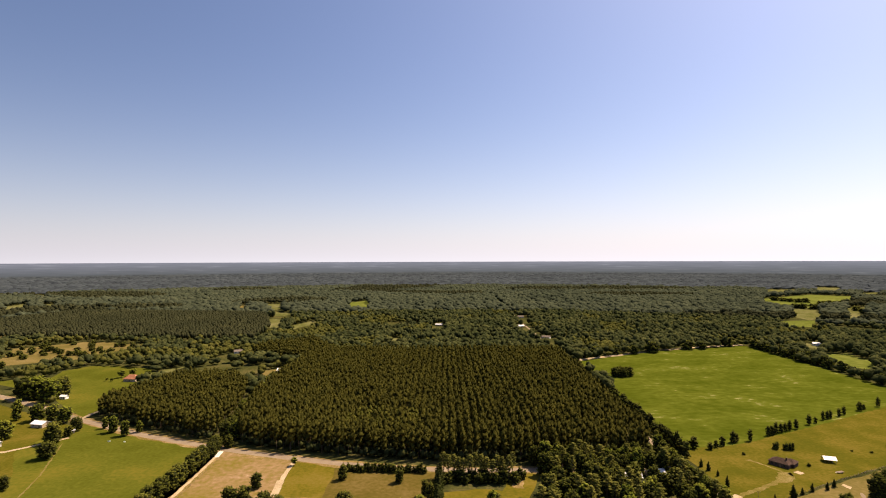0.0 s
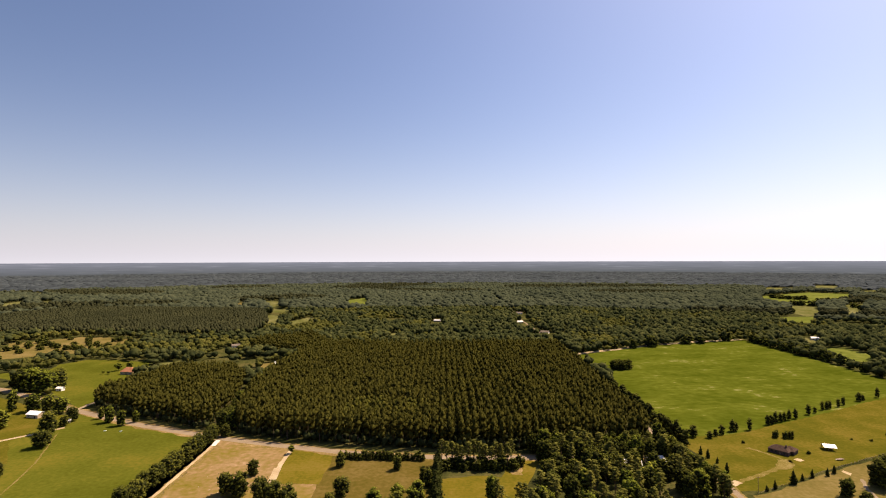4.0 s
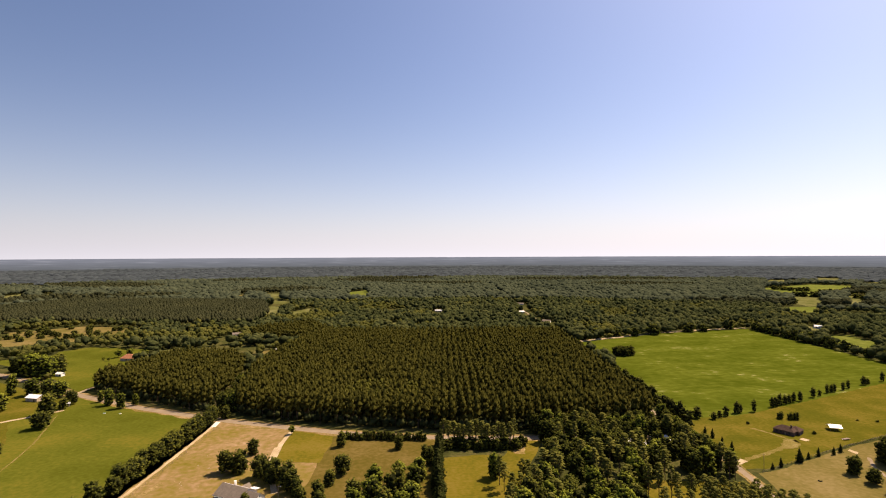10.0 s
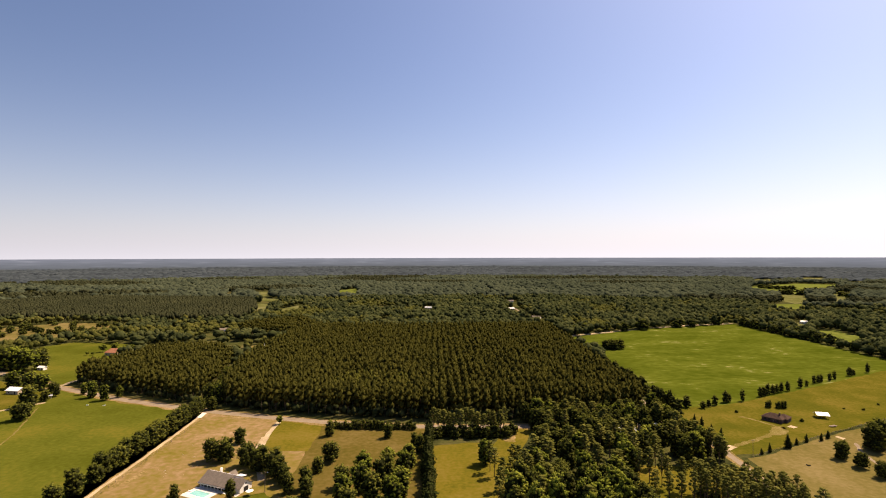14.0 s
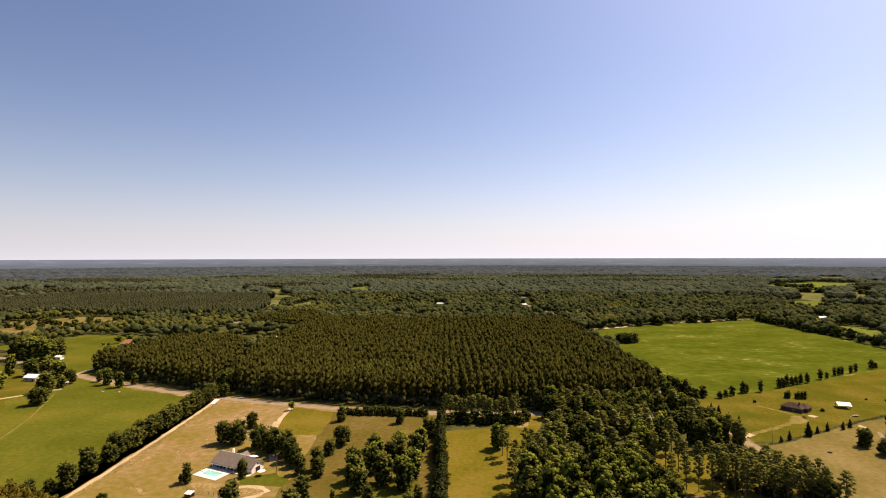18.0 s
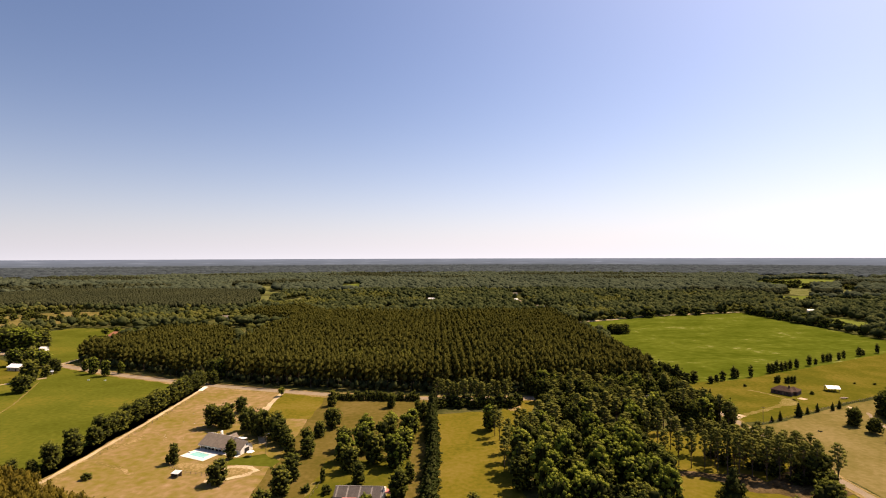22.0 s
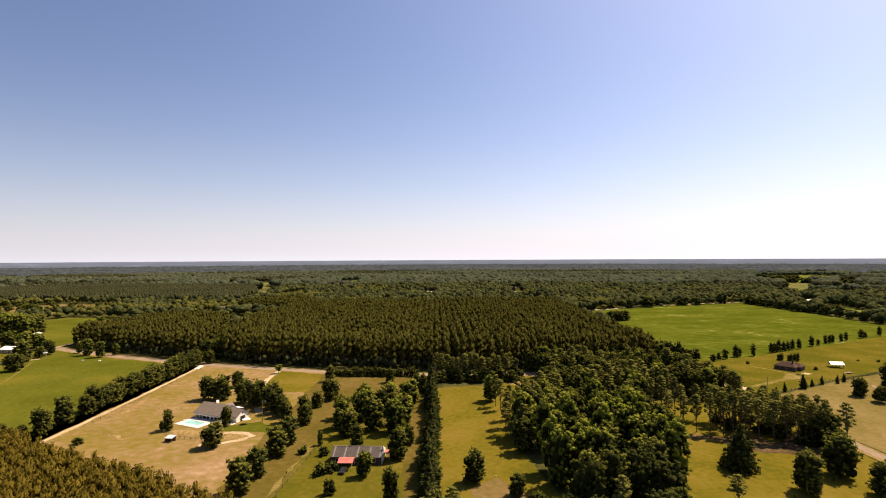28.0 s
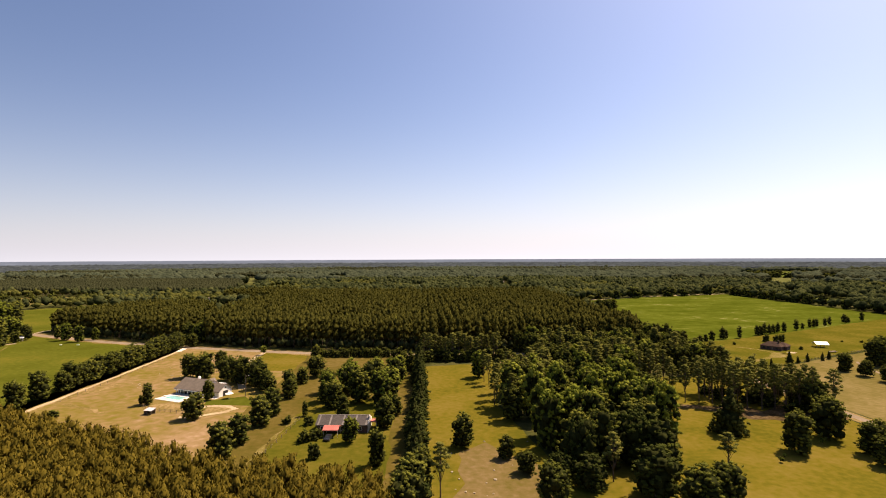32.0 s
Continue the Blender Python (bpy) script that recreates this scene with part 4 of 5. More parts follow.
def woods_points(r0, r1, spacing, seed):
    """Jittered places in the part of the land that lies before the camera, between two distances, outside the open land."""
    rng = np.random.default_rng(seed)
    half = r1 * 0.76
    gx, gy = np.meshgrid(np.arange(-half, half, spacing), np.arange(0, r1, spacing))
    xs, ys = (gx.ravel() + rng.uniform(-0.5, 0.5, gx.size) * spacing, gy.ravel() + rng.uniform(-0.5, 0.5, gy.size) * spacing)
    r, a = np.hypot(xs, ys + 15), np.degrees(np.arctan2(xs, ys + 15))
    keep = (r > r0) & (r < r1) & (np.abs(a) < 46)
    xs, ys = xs[keep], ys[keep]
    for poly in OPEN:
        free = ~inside(xs, ys, poly)
        xs, ys = xs[free], ys[free]
    # the land before a far clearing is open too, or the trees would hide it
    for poly in (BROWN_A, BROWN_B, *GLADES):
        for k in (0.03, 0.06) if poly in (BROWN_A, BROWN_B) else (0.015, 0.03, 0.045, 0.06, 0.075):
            free = ~inside(xs * (1 + k), ys * (1 + k), poly) | (rng.uniform(0, 1, len(xs)) < 0.03)
            xs, ys = xs[free], ys[free]
    free = ~near_line(xs, ys, ROAD, 9) & ~near_line(xs, ys, SIDE_ROAD, 7)
    xs, ys = xs[free], ys[free]
    # open land before the first woods
    home = [(-300, 0), (-300, 405), (-440, 500), (-440, 520), (-700, 520), (-700, 0)]
    before = (ys < 470) & (xs < 470) & (xs > -300) | inside(xs, ys, home) | (ys < 430) & (xs > 160)
    return xs[~before], ys[~before]


MID = [unit_crown(s, 1, 4, 0.12, 10) for s in (1, 2, 3, 4, 5)]
FAR = [unit_crown(s, 1, 1, 0.15, flat=0.2) for s in (11, 12, 13, 14, 15, 16)]
LAST = [unit_crown(s, 1, 0, 0.2, flat=0.65) for s in (21, 22, 23)]
FARPINE = [unit_pine(s, 0.35, 5, 0.5, cores=1, sides=3, tall=0.2) for s in (31, 32)]
PINES_WEST = [(-980, 840), (-300, 800), (-330, 960), (-420, 1180), (-900, 1250)]


def woods(name, r0, r1, spacing, templates, height, width, thin, label, seed, material, young=False):
    xs, ys = woods_points(r0, r1, spacing, seed)
    rng = np.random.default_rng(seed + 1)
    wave = np.array([noise.noise((x * 0.006, y * 0.006, 7)) + 0.5 * noise.noise((x * 0.02, y * 0.02, 9)) for x, y in zip(xs, ys)])
    keep = (wave > thin) & ~inside(xs, ys, PINES_WEST)
    xs, ys, wave = xs[keep], ys[keep], wave[keep]
    hs = height * (1 + 0.22 * wave + rng.normal(0, 0.17, len(xs)))
    ws = width * rng.uniform(0.6, 1.5, len(xs))
    if 1000 < r0 < 2000:
        block = np.array([noise.noise((x * 0.0022, y * 0.0035, 33)) for x, y in zip(xs, ys)]) > 0.16
        scattered("far_pine_blocks", FARPINE, xs[block], ys[block], hs[block] * 0.95, ws[block] * 0.75, [M_FARPINE, M_BARK], "smooth blocks of pines among the distant woods", "woods", seed + 3)
        xs, ys, hs, ws = xs[~block], ys[~block], hs[~block], ws[~block]
    if young:
        pale = np.array([noise.noise((x * 0.011, y * 0.011, 21)) for x, y in zip(xs, ys)]) + rng.normal(0, 0.12, len(xs)) > np.where(xs < -100, 0.02, 0.30)
        scattered("young_woods", templates, xs[pale], ys[pale], hs[pale] * 0.8, ws[pale] * 0.8, [M_YOUNGWOODS], "lighter young trees among the mixed woods", "woods", seed + 3)
        xs, ys, hs, ws = xs[~pale], ys[~pale], hs[~pale], ws[~pale]
    return scattered(name, templates, xs, ys, hs, ws, [material], label, "woods", seed + 2)


woods("mixed_woods", 480, 1250, 9.4, MID, 13.0, 5.2, -0.5, "green mixed woods behind the plantation and the field", 40, M_WOODS, True)
# haze over these two rings is painted into their leaf colours
woods("distant_woods", 1250, 2500, 13.0, FAR, 15.0, 9.0, -0.80, "wide dark green woods in the distance", 50, M_FARWOODS_HAZED)
woods("horizon_woods", 2500, 4900, 26.0, LAST, 12.0, 21.0, -0.85, "flat woods that reach the horizon", 60, M_HORIZON_HAZED)
xs, ys = grid_points(PINES_WEST, 9, 8, 1.2, 1.5, 71)
scattered("far_pine_plantation", FARPINE, xs, ys, 15 + 0 * xs, 3.8 + 0 * xs, [M_FARPINE, M_BARK], "far dark pine plantation behind brown meadows", "pine stand", 72)


# ---- single trees ----
HEDGE_LABEL = "dense dark green oak in the hedge along the dirt track"
rng = random.Random(4)
y = 335.0
while y > 222:
    plant("oak_tree", -155 + rng.uniform(-1.2, 1.0), y, rng.uniform(9.5, 13.5), rng.uniform(4.5, 5.8), HEDGE_LABEL, "hedge oaks")
    y -= rng.uniform(5.5, 8.5)
for x, y, h, r in [(-155, 213, 12.5, 4.6), (-157, 205, 8, 3.2), (-154, 199, 12, 4.2), (-158, 195, 6, 2.8), (-163, 190, 8, 3.5), (-168, 183, 7, 3), (-149, 338, 9, 4.4)]:
    plant("oak_tree", x, y, h, r, "loose oak at the end of the hedge", "hedge oaks")

# tall narrow hedgerow beside the sandy drive
y = 284.0
while y > 112:
    plant("cedar_tree", -0.5 + rng.uniform(-1.0, 1.0), y, rng.uniform(8, 12.5), rng.uniform(3.3, 4.5), "dark cedar in the tall straight hedgerow", "hedgerow cedars")
    y -= rng.uniform(2.8, 4.2)
x = -60.0
while x < -9:
    plant("shrub", x, 297.5 - (x + 60) * 0.06 + rng.uniform(-0.6, 0.6), rng.uniform(4, 6.5), rng.uniform(2.1, 3.0), "small dark bush in the row along the road", "road bushes")
    x += rng.uniform(2.3, 3.4)

# round the pool house
for x, y, h, r in [(-111, 250, 12, 5.5), (-104, 249, 13, 5.2), (-106, 274, 9, 4), (-91, 243, 12, 5.6), (-83, 238, 13, 5.8), (-75, 233, 13, 5.5), (-70, 227, 12, 5), (-66, 221, 10, 4),
                   (-85.5, 209, 9, 2.9), (-81, 185, 9.5, 4.6), (-62, 213, 10, 3.4), (-54, 188, 10.5, 4.2), (-54.5, 176, 11, 4.3), (-56, 159.5, 9.5, 4.2)]:
    plant("oak_tree", x, y, h, r, "rounded green oak in the yard of the pool house", "yard oaks")
for x, y, h, r in [(-57, 148, 11, 4.3), (-55, 217, 11, 3.8), (-53, 210, 9.5, 3.6), (-50, 248, 10.5, 5.6), (-58, 285, 10, 3.8), (-54, 235, 8, 3.5), (-24, 281, 8.5, 3.2), (-8, 265, 9, 2.8)]:
    plant("oak_tree", x, y, h, r, "dark rounded oak on the dry grass", "yard oaks")
for x, y, h, r in [(-107, 204, 9, 2.4), (-41.5, 186, 6, 1.5), (-110, 205, 4, 1.3)]:
    plant("oak_tree", x, y, h, r, "single upright narrow tree on dry grass", "yard trees")
for x, y, h, r in [(-133, 190, 3, 2.4), (-36, 160, 4, 2.6), (-46, 178, 3, 2), (-30, 146, 5, 2.2), (-38, 176, 3.5, 2.2)]:
    plant("shrub", x, y, h, r, "low green shrub on the grass", "yard shrubs")
plant("young_tree", -93.7, 306, 6, 2.6, "small tree at the road end of the driveway")
plant("hardwood_tree", -21.5, 158.5, 8.5, 3.7, "bright green leafy tree before the grey roofed house")

plant("shrub", -33.0, 162.1, 3.6, 2.6, "brownish shrub at the corner of the grey roofed house")
# grove north of the second house
for x, y, h, r in [(-33, 196, 11, 4.6), (-37, 205, 12, 5), (-30, 214, 14, 6), (-24, 203, 14, 5.8), (-15, 199, 14, 5.6), (-12, 210, 13, 5.4), (-21, 222, 14, 6), (-31, 229, 13, 5.4), (-12, 226, 14, 5.2), (-20, 236, 12, 5), (-10, 240, 12, 4.8), (-39, 218, 11, 4.6)]:
    plant("hardwood_tree" if (x + y) % 2 < 1 else "oak_tree", x, y, h, r, "leafy hardwood in the shady grove near the house", "grove trees")
for x, y, h, r in [(-27.5, 184, 9, 3.6), (-11.5, 172, 12, 4.4), (-11.4, 140.8, 10.8, 3.0), (-8.5, 186, 8, 3), (-5, 258, 11, 3.2)]:
    plant("oak_tree", x, y, h, r, "green oak close to the grey roofed house", "house trees")

for x, y, h, r in [(-1.5, 116, 13, 4.6), (-3, 108, 13, 4.6), (1, 124, 12, 3.8)]:
    plant("dark_hardwood_tree", x, y, h, r, "dark tree at the near end of the hedgerow", "hedgerow end trees")

plant("hardwood_tree", 27.9, 242.4, 13, 5.2, "bright leafy tree at the end of the grass strip")
# trees of the strip and the pines by the road
for x, y, h, r in [(13.2, 153.5, 11, 4.4), (40, 212, 14, 5), (37, 196, 14, 5.4), (33, 178, 13, 5), (25, 144, 7, 3)]:
    plant("dark_hardwood_tree", x, y, h, r, "full dark tree on the yellow strip of grass", "strip trees")
for x, y, h, r in [(5.5, 121, 13.5, 3.2), (29.5, 234, 15, 3.3), (31, 228, 14, 3.2), (40, 230, 15, 3.0), (43, 231, 14, 2.9), (33, 214, 15, 3.2), (37, 216, 14, 3), (41, 218, 14, 3), (46, 219, 14, 3), (51, 221, 14, 3), (31, 204, 15, 3.2), (34, 186, 15, 3.4), (29, 196, 13, 3)]:
    plant("pine_tree", x, y, h, r, "open pine with a bare trunk beside the grass strip", "strip pines")
x = 2.0
while x < 44:
    plant("pine_tree", x, 286 + rng.uniform(-5, 3), rng.uniform(13, 16), rng.uniform(3, 4), "dark pine in the clump along the road", "road pines")
    x += rng.uniform(2.6, 3.8)
for x, y in [(4, 281), (9, 283), (14, 280), (19, 283), (24, 279.5), (29, 282), (34, 280), (39, 282), (44, 281), (48, 285), (12, 287), (26, 288), (38, 288)]:
    plant("shrub", x, y, 7, 4.2, "dark undergrowth at the foot of the road pines", "road shrubs")

# the mixed wood
WOOD = [(62, 294), (56, 264), (47, 234), (37, 208), (33, 172), (34, 143), (42, 129), (63, 130), (79, 157), (90, 184), (94, 226), (112, 234), (146, 238), (147, 292), (120, 310), (60, 308)]
gx, gy = grid_points(WOOD, 8.6, 8.6, 2.2, 2.2, 81)
for x, y in zip(gx.tolist(), gy.tolist()):
    if 104 < x < 137 and 278 < y < 290 or 60 < x < 72 and 222 < y < 236 or 84 < x < 96 and 232 < y < 244:
        continue
    tall = 1.0 if y < 215 else 0.88
    # dark oaks whose leaf colour also carries shade of the wood's front
    if (x > 50 and y < 165 or y < 134) and rng.random() < 0.6:
        plant("shade_oak_tree", x, y, rng.uniform(13, 16), rng.uniform(5, 6.5), "dark oak in the front of the wood, partly shade in its leaf colour", "wood hardwoods")
    elif rng.random() < (0.55 if y > 215 else 0.15):
        plant("pine_tree", x, y, rng.uniform(15, 19) * tall, rng.uniform(3.6, 4.8), "pine with a rounded top in the mixed wood", "wood pines")
    elif rng.random() < (0.65 if y < 195 else 0.28):
        plant("hardwood_tree", x, y, rng.uniform(15, 20) * tall, rng.uniform(5.2, 7), "bright green hardwood in the mixed wood", "wood hardwoods")
    else:
        plant("dark_hardwood_tree", x, y, rng.uniform(13, 18) * tall, rng.uniform(5, 6.5), "dark green hardwood in the mixed wood", "wood hardwoods")
# the wood closes over the end of the road
x = 60.0
while x < 147:
    plant("dark_hardwood_tree" if rng.random() < 0.6 else "pine_tree", x, 306.5 + rng.uniform(-1, 1.5), rng.uniform(12, 16), rng.uniform(4, 5.2), "dark tree on the far side of the road in the wood", "wood hardwoods")
    plant("dark_hardwood_tree" if rng.random() < 0.7 else "oak_tree", x + 3, 292.5 + rng.uniform(-1.5, 1), rng.uniform(11, 15), rng.uniform(4, 5.2), "dark tree on the near side of the road in the wood", "wood hardwoods")
    x += rng.uniform(6, 9)
# the wood's ragged southern end
for x, y, h, r in [(32, 117, 9.8, 5.2), (57, 119, 12.9, 6.4), (64, 111, 10.5, 5.8), (72, 115, 9.5, 5.2), (43, 124, 9, 5), (36, 128, 8, 4.4), (63, 126, 10, 5), (29, 134, 6, 3.4)]:
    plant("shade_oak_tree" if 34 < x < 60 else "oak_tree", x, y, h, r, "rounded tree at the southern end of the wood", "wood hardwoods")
plant("pine_tree", 49.9, 127.4, 13, 3.2, "thin pine among dark trees", "wood pines")

# open pine rows and the yard south of them
for i in range(56):
    if i % 14 < 5 and i // 14 in (1, 2):
        continue
    x, y = 96 + (i % 14) * 4.0 + rng.uniform(-1.2, 1.2), 200 + (i // 14) * 6.5 - (i % 14) * 1.8 + rng.uniform(-1.5, 1.5)
    plant("pine_tree", x, y, rng.uniform(14, 18), rng.uniform(2.6, 3.6), "tall bare trunked pine in the open pine rows", "open pines")
for i in range(16):
    x, y = rng.uniform(114, 150), rng.uniform(180, 208)
    plant("shrub", x, y, rng.uniform(4, 7), rng.uniform(2.5, 4), "dark undergrowth among the open pines", "pine undergrowth")
plant("evergreen_tree", 100.8, 160.6, 15.0, 7.2, "broad dark evergreen alone on the yellow field")
plant("pine_tree", 84, 134, 10, 3.4, "small open pine on the yellow field")
for x, y, h, r in [(111, 144, 13, 5.2), (129, 155, 13.5, 6.2), (144, 180, 13, 6.5), (131, 141, 10, 4.6), (128, 133, 9, 4.2), (137, 146, 9, 4.6), (146, 186, 10, 5), (139, 168, 11, 5)]:
    plant("dark_hardwood_tree", x, y, h, r, "dark spreading tree at the edge of the yellow field", "field edge trees")
for x, y, h, r in [(123, 150, 2.0, 1.0), (101, 137, 1.6, 0.8), (114, 104, 2.6, 1.2), (104, 140, 1.4, 0.7)]:
    plant("young_tree", x, y, h, r, "sapling on the open field", "saplings")

# ranch: line of young trees along the crop field, cones along the fence
for x, y, h, r in [(176, 335, 8, 4.5), (186, 332, 5, 3), (192, 336, 5, 2.4), (198, 339, 7, 3), (209, 345, 9, 2.8), (212, 346, 6.5, 2.2), (223, 348, 9, 2.3)]:
    plant("line_tree", x, y, h, r, "tree in the line along the crop field", "line trees")
for x, y, h, r in [(243, 359, 7.5, 2.6), (247, 361, 7, 3), (252, 364, 9, 2.4), (257, 366, 7.5, 2.2), (262, 369, 7, 2.2), (267, 371, 8, 2.2), (274, 374, 8, 2.4), (291, 384, 8.5, 2.6), (299, 388, 5, 2), (311, 396, 7.5, 2), (316, 398, 7, 2),
                   (320, 400, 7, 2), (331, 405, 7, 2.2), (339, 410, 7.5, 2.2), (361, 421, 8, 3), (367, 424, 5, 2), (387, 433, 9, 2.4)]:
    plant("line_tree", x, y, h, r, "young pointed tree in the line along the crop field", "line trees")
for x, y, h, r in [(291, 325, 1.6, 1.2), (311, 336, 1.5, 1.0), (280, 328, 1.2, 1.0), (231.5, 333, 5.5, 2.8), (237, 331, 5.5, 2.4), (241, 331, 6, 2.6), (203, 322, 2, 1.2), (233, 303, 2.2, 1.5)]:
    plant("shrub", x, y, h, r, "green bush near the ranch house", "ranch bushes")
for x, y, h, r in [(165, 303, 5.5, 1.7), (166.5, 297, 6, 1.8), (168, 289, 4, 1.2), (166, 275, 6.5, 1.8), (174, 251.5, 3.5, 1.3), (180, 254, 5.5, 1.3), (194, 260, 8, 2.6), (202, 264.5, 4, 1.4), (210, 268, 5, 1.5), (220, 270, 5, 1.3), (226.5, 273.5, 5, 1.6)]:
    plant("cedar_tree", x, y, h, r, "small dark cone shaped cedar along the fence", "fence cedars")
for x, y, h, r in [(238, 256, 15, 7), (246, 262, 15, 7), (253, 256, 14, 7), (248, 246, 14, 7), (262, 262, 13, 6)]:
    plant("dark_hardwood_tree", x, y, h, r, "dark tree in the clump beside the grazed field", "clump trees")
for x, y, h, r in [(211, 245, 9.5, 3.8), (215, 248, 9, 3.2), (212, 234, 8, 4.2), (212, 222, 8, 4)]:
    plant("oak_tree", x, y, h, r, "smaller tree on the grazed field", "clump trees")
for x, y, h, r in [(195, 552, 11, 7), (203, 550, 11, 6.5), (210, 553, 12, 7), (202, 559, 11, 6)]:
    plant("dark_hardwood_tree", x, y, h, r, "round dark tree in the clump inside the crop field", "field clump")
for x, y, h, r in [(190, 664, 12, 9), (209, 676, 14, 11), (240, 684, 11, 8), (266, 688, 13, 9), (296, 699, 16, 12), (356, 722, 14, 11), (378, 722, 12, 7), (428, 748, 15, 11)]:
    plant("far_hardwood_tree", x, y, h, r, "round tree along the far edge of the crop field", "far edge trees")
for x, y in [(1042, 1586), (1049, 1559), (1055, 1532), (1067, 1515), (1084, 1506), (1073, 1429), (1094, 1428), (1116, 1427), (1148, 1440), (912, 1180), (910, 1150), (1035, 1261), (1002, 1197), (799, 1174), (792, 1140), (935, 1338), (947, 1325), (962, 1306)]:
    plant("far_hardwood_tree", x, y, rng.uniform(12, 16), rng.uniform(13, 18), "dark clump of trees between the far fields", "far field clumps")
y = 745.0
while y > 468:
    plant("far_hardwood_tree", 462 + rng.uniform(-3, 3), y, rng.uniform(10, 15), rng.uniform(6, 9), "dark tree in the belt beside the crop field", "belt trees")
    y -= rng.uniform(8, 13) if y > 600 else rng.uniform(13, 24)
y = 640.0
while y > 320:
    plant("far_hardwood_tree", 159.5 + (y - 320) * 0.03 + rng.uniform(-1.5, 2), y, rng.uniform(9, 14) * (1.0 - 0.5 * (y - 320) / 320), rng.uniform(4.5, 6.5) * (1.0 - 0.35 * (y - 320) / 320), "dark tree between the pine stand and the crop field", "stand edge trees")
    y -= rng.uniform(7, 11)

# trees along the west side of the side road
y = 330.0
while y > 236:
    kind = rng.choice(["dark_hardwood_tree", "pine_tree", "hardwood_tree", "oak_tree"])
    plant(kind, 147.5 + rng.uniform(-2.5, 1.0), y, rng.uniform(11, 15), 3.2 if kind == "pine_tree" else rng.uniform(3.8, 5.0), "tree along the edge of the side road", "side road trees")
    y -= rng.uniform(5, 9)

# hardwoods between the two pine stands
for i in range(42):
    k = i / 41
    x, y = -156 - 22 * k + rng.uniform(-6, 6), 352 + 168 * k + rng.uniform(-3, 3)
    plant("hardwood_tree" if i % 4 == 0 else "dark_hardwood_tree", x, y, rng.uniform(11, 16), rng.uniform(4.5, 6.5), "leafy tree in the gap between the pine stands", "gap trees")

# farm on the west side
for x, y, h, r in [(-322, 356, 14, 6.5), (-331, 398, 15, 8), (-318, 397, 14.5, 7.5), (-305, 392, 14.5, 7.8), (-280, 347, 16, 6.8), (-281, 373, 11.5, 5.4), (-279, 361, 8.5, 3.8), (-262, 319, 11.5, 7.4), (-350, 400, 17.6, 4.9), (-250, 271, 8.9, 4.3)]:
    plant("hardwood_tree" if x < -300 else "oak_tree", x, y, h, r, "rounded tree by the farm buildings", "farm trees")
for i, (x, y, h, r) in enumerate([(-398, 467, 21.7, 11.9), (-386, 467, 22.1, 13.2), (-365, 453, 23.3, 12.0), (-368, 473, 19.8, 10.3)]):
    plant("oak_tree" if i in (0, 3) else "hardwood_tree", x, y, h, r, "leafy rounded tree beside the country road", "roadside trees")
for x, y, h, r in [(-263, 379, 9.5, 3), (-251, 370, 13, 4.8), (-237, 362, 12, 4.4), (-231, 370, 9, 3)]:
    plant("hardwood_tree", x, y, h, r, "rounded light green tree on the verge of the road", "verge trees")
for x, y, h, r in [(-360, 552, 9, 5), (-352, 560, 9, 5), (-332, 556, 8, 4), (-366, 536, 4, 2.5), (-359, 534, 4, 2.4), (-320, 546, 7, 3.5)]:
    plant("young_tree", x, y, h, r, "yellow green tree beside the red roofed house", "house trees")
for x, y, h, r in [(-560, 660, 8, 6), (-540, 700, 8, 6), (-520, 690, 7, 5), (-575, 720, 8, 6), (-530, 750, 8, 6), (-500, 720, 7, 5), (-590, 690, 7, 5), (-490, 760, 8, 6), (-600, 745, 8, 6), (-550, 780, 8, 6)]:
    plant("shrub", x, y, h, r, "round bush on the brown meadow", "meadow bushes")
for i in range(46):
    x, y = rng.uniform(-640, -465), rng.uniform(600, 800)
    plant("far_hardwood_tree" if i % 3 == 0 else "shrub", x, y, rng.uniform(5, 10), rng.uniform(4, 7), "bush on the brown meadow beside the woods", "meadow bushes")


# ---- buildings ----
def roof_gable(x0, x1, y0, y1, z, rise, thick=0.18, over=0.5):
    """Two sloping slabs with their ridge along x."""
    x0, x1, y0, y1 = x0 - over, x1 + over, y0 - over, y1 + over
    ym, drop = (y0 + y1) / 2, rise * over / ((y1 - y0) / 2)
    a, b, c = z - drop, z + rise, thick
    pts = [(x0, y0, a), (x1, y0, a), (x1, ym, b), (x0, ym, b), (x0, y1, a), (x1, y1, a)]
    pts += [(x, y, zz + c) for x, y, zz in pts]
    return solid(pts, [(6, 7, 8, 9), (9, 8, 11, 10), (0, 3, 2, 1), (3, 4, 5, 2), (0, 1, 7, 6), (4, 10, 11, 5), (0, 6, 9, 3), (3, 9, 10, 4), (1, 2, 8, 7), (2, 5, 11, 8)])


def roof_hip(x0, x1, y0, y1, z, rise, over=0.5, inset=None):
    x0, x1, y0, y1 = x0 - over, x1 + over, y0 - over, y1 + over
    k, ym = inset or (y1 - y0) / 2, (y0 + y1) / 2
    pts = [(x0, y0, z), (x1, y0, z), (x1, y1, z), (x0, y1, z), (x0 + k, ym, z + rise), (x1 - k, ym, z + rise)]
    return solid(pts, [(0, 1, 5, 4), (1, 2, 5), (2, 3, 4, 5), (3, 0, 4), (0, 3, 2, 1)])


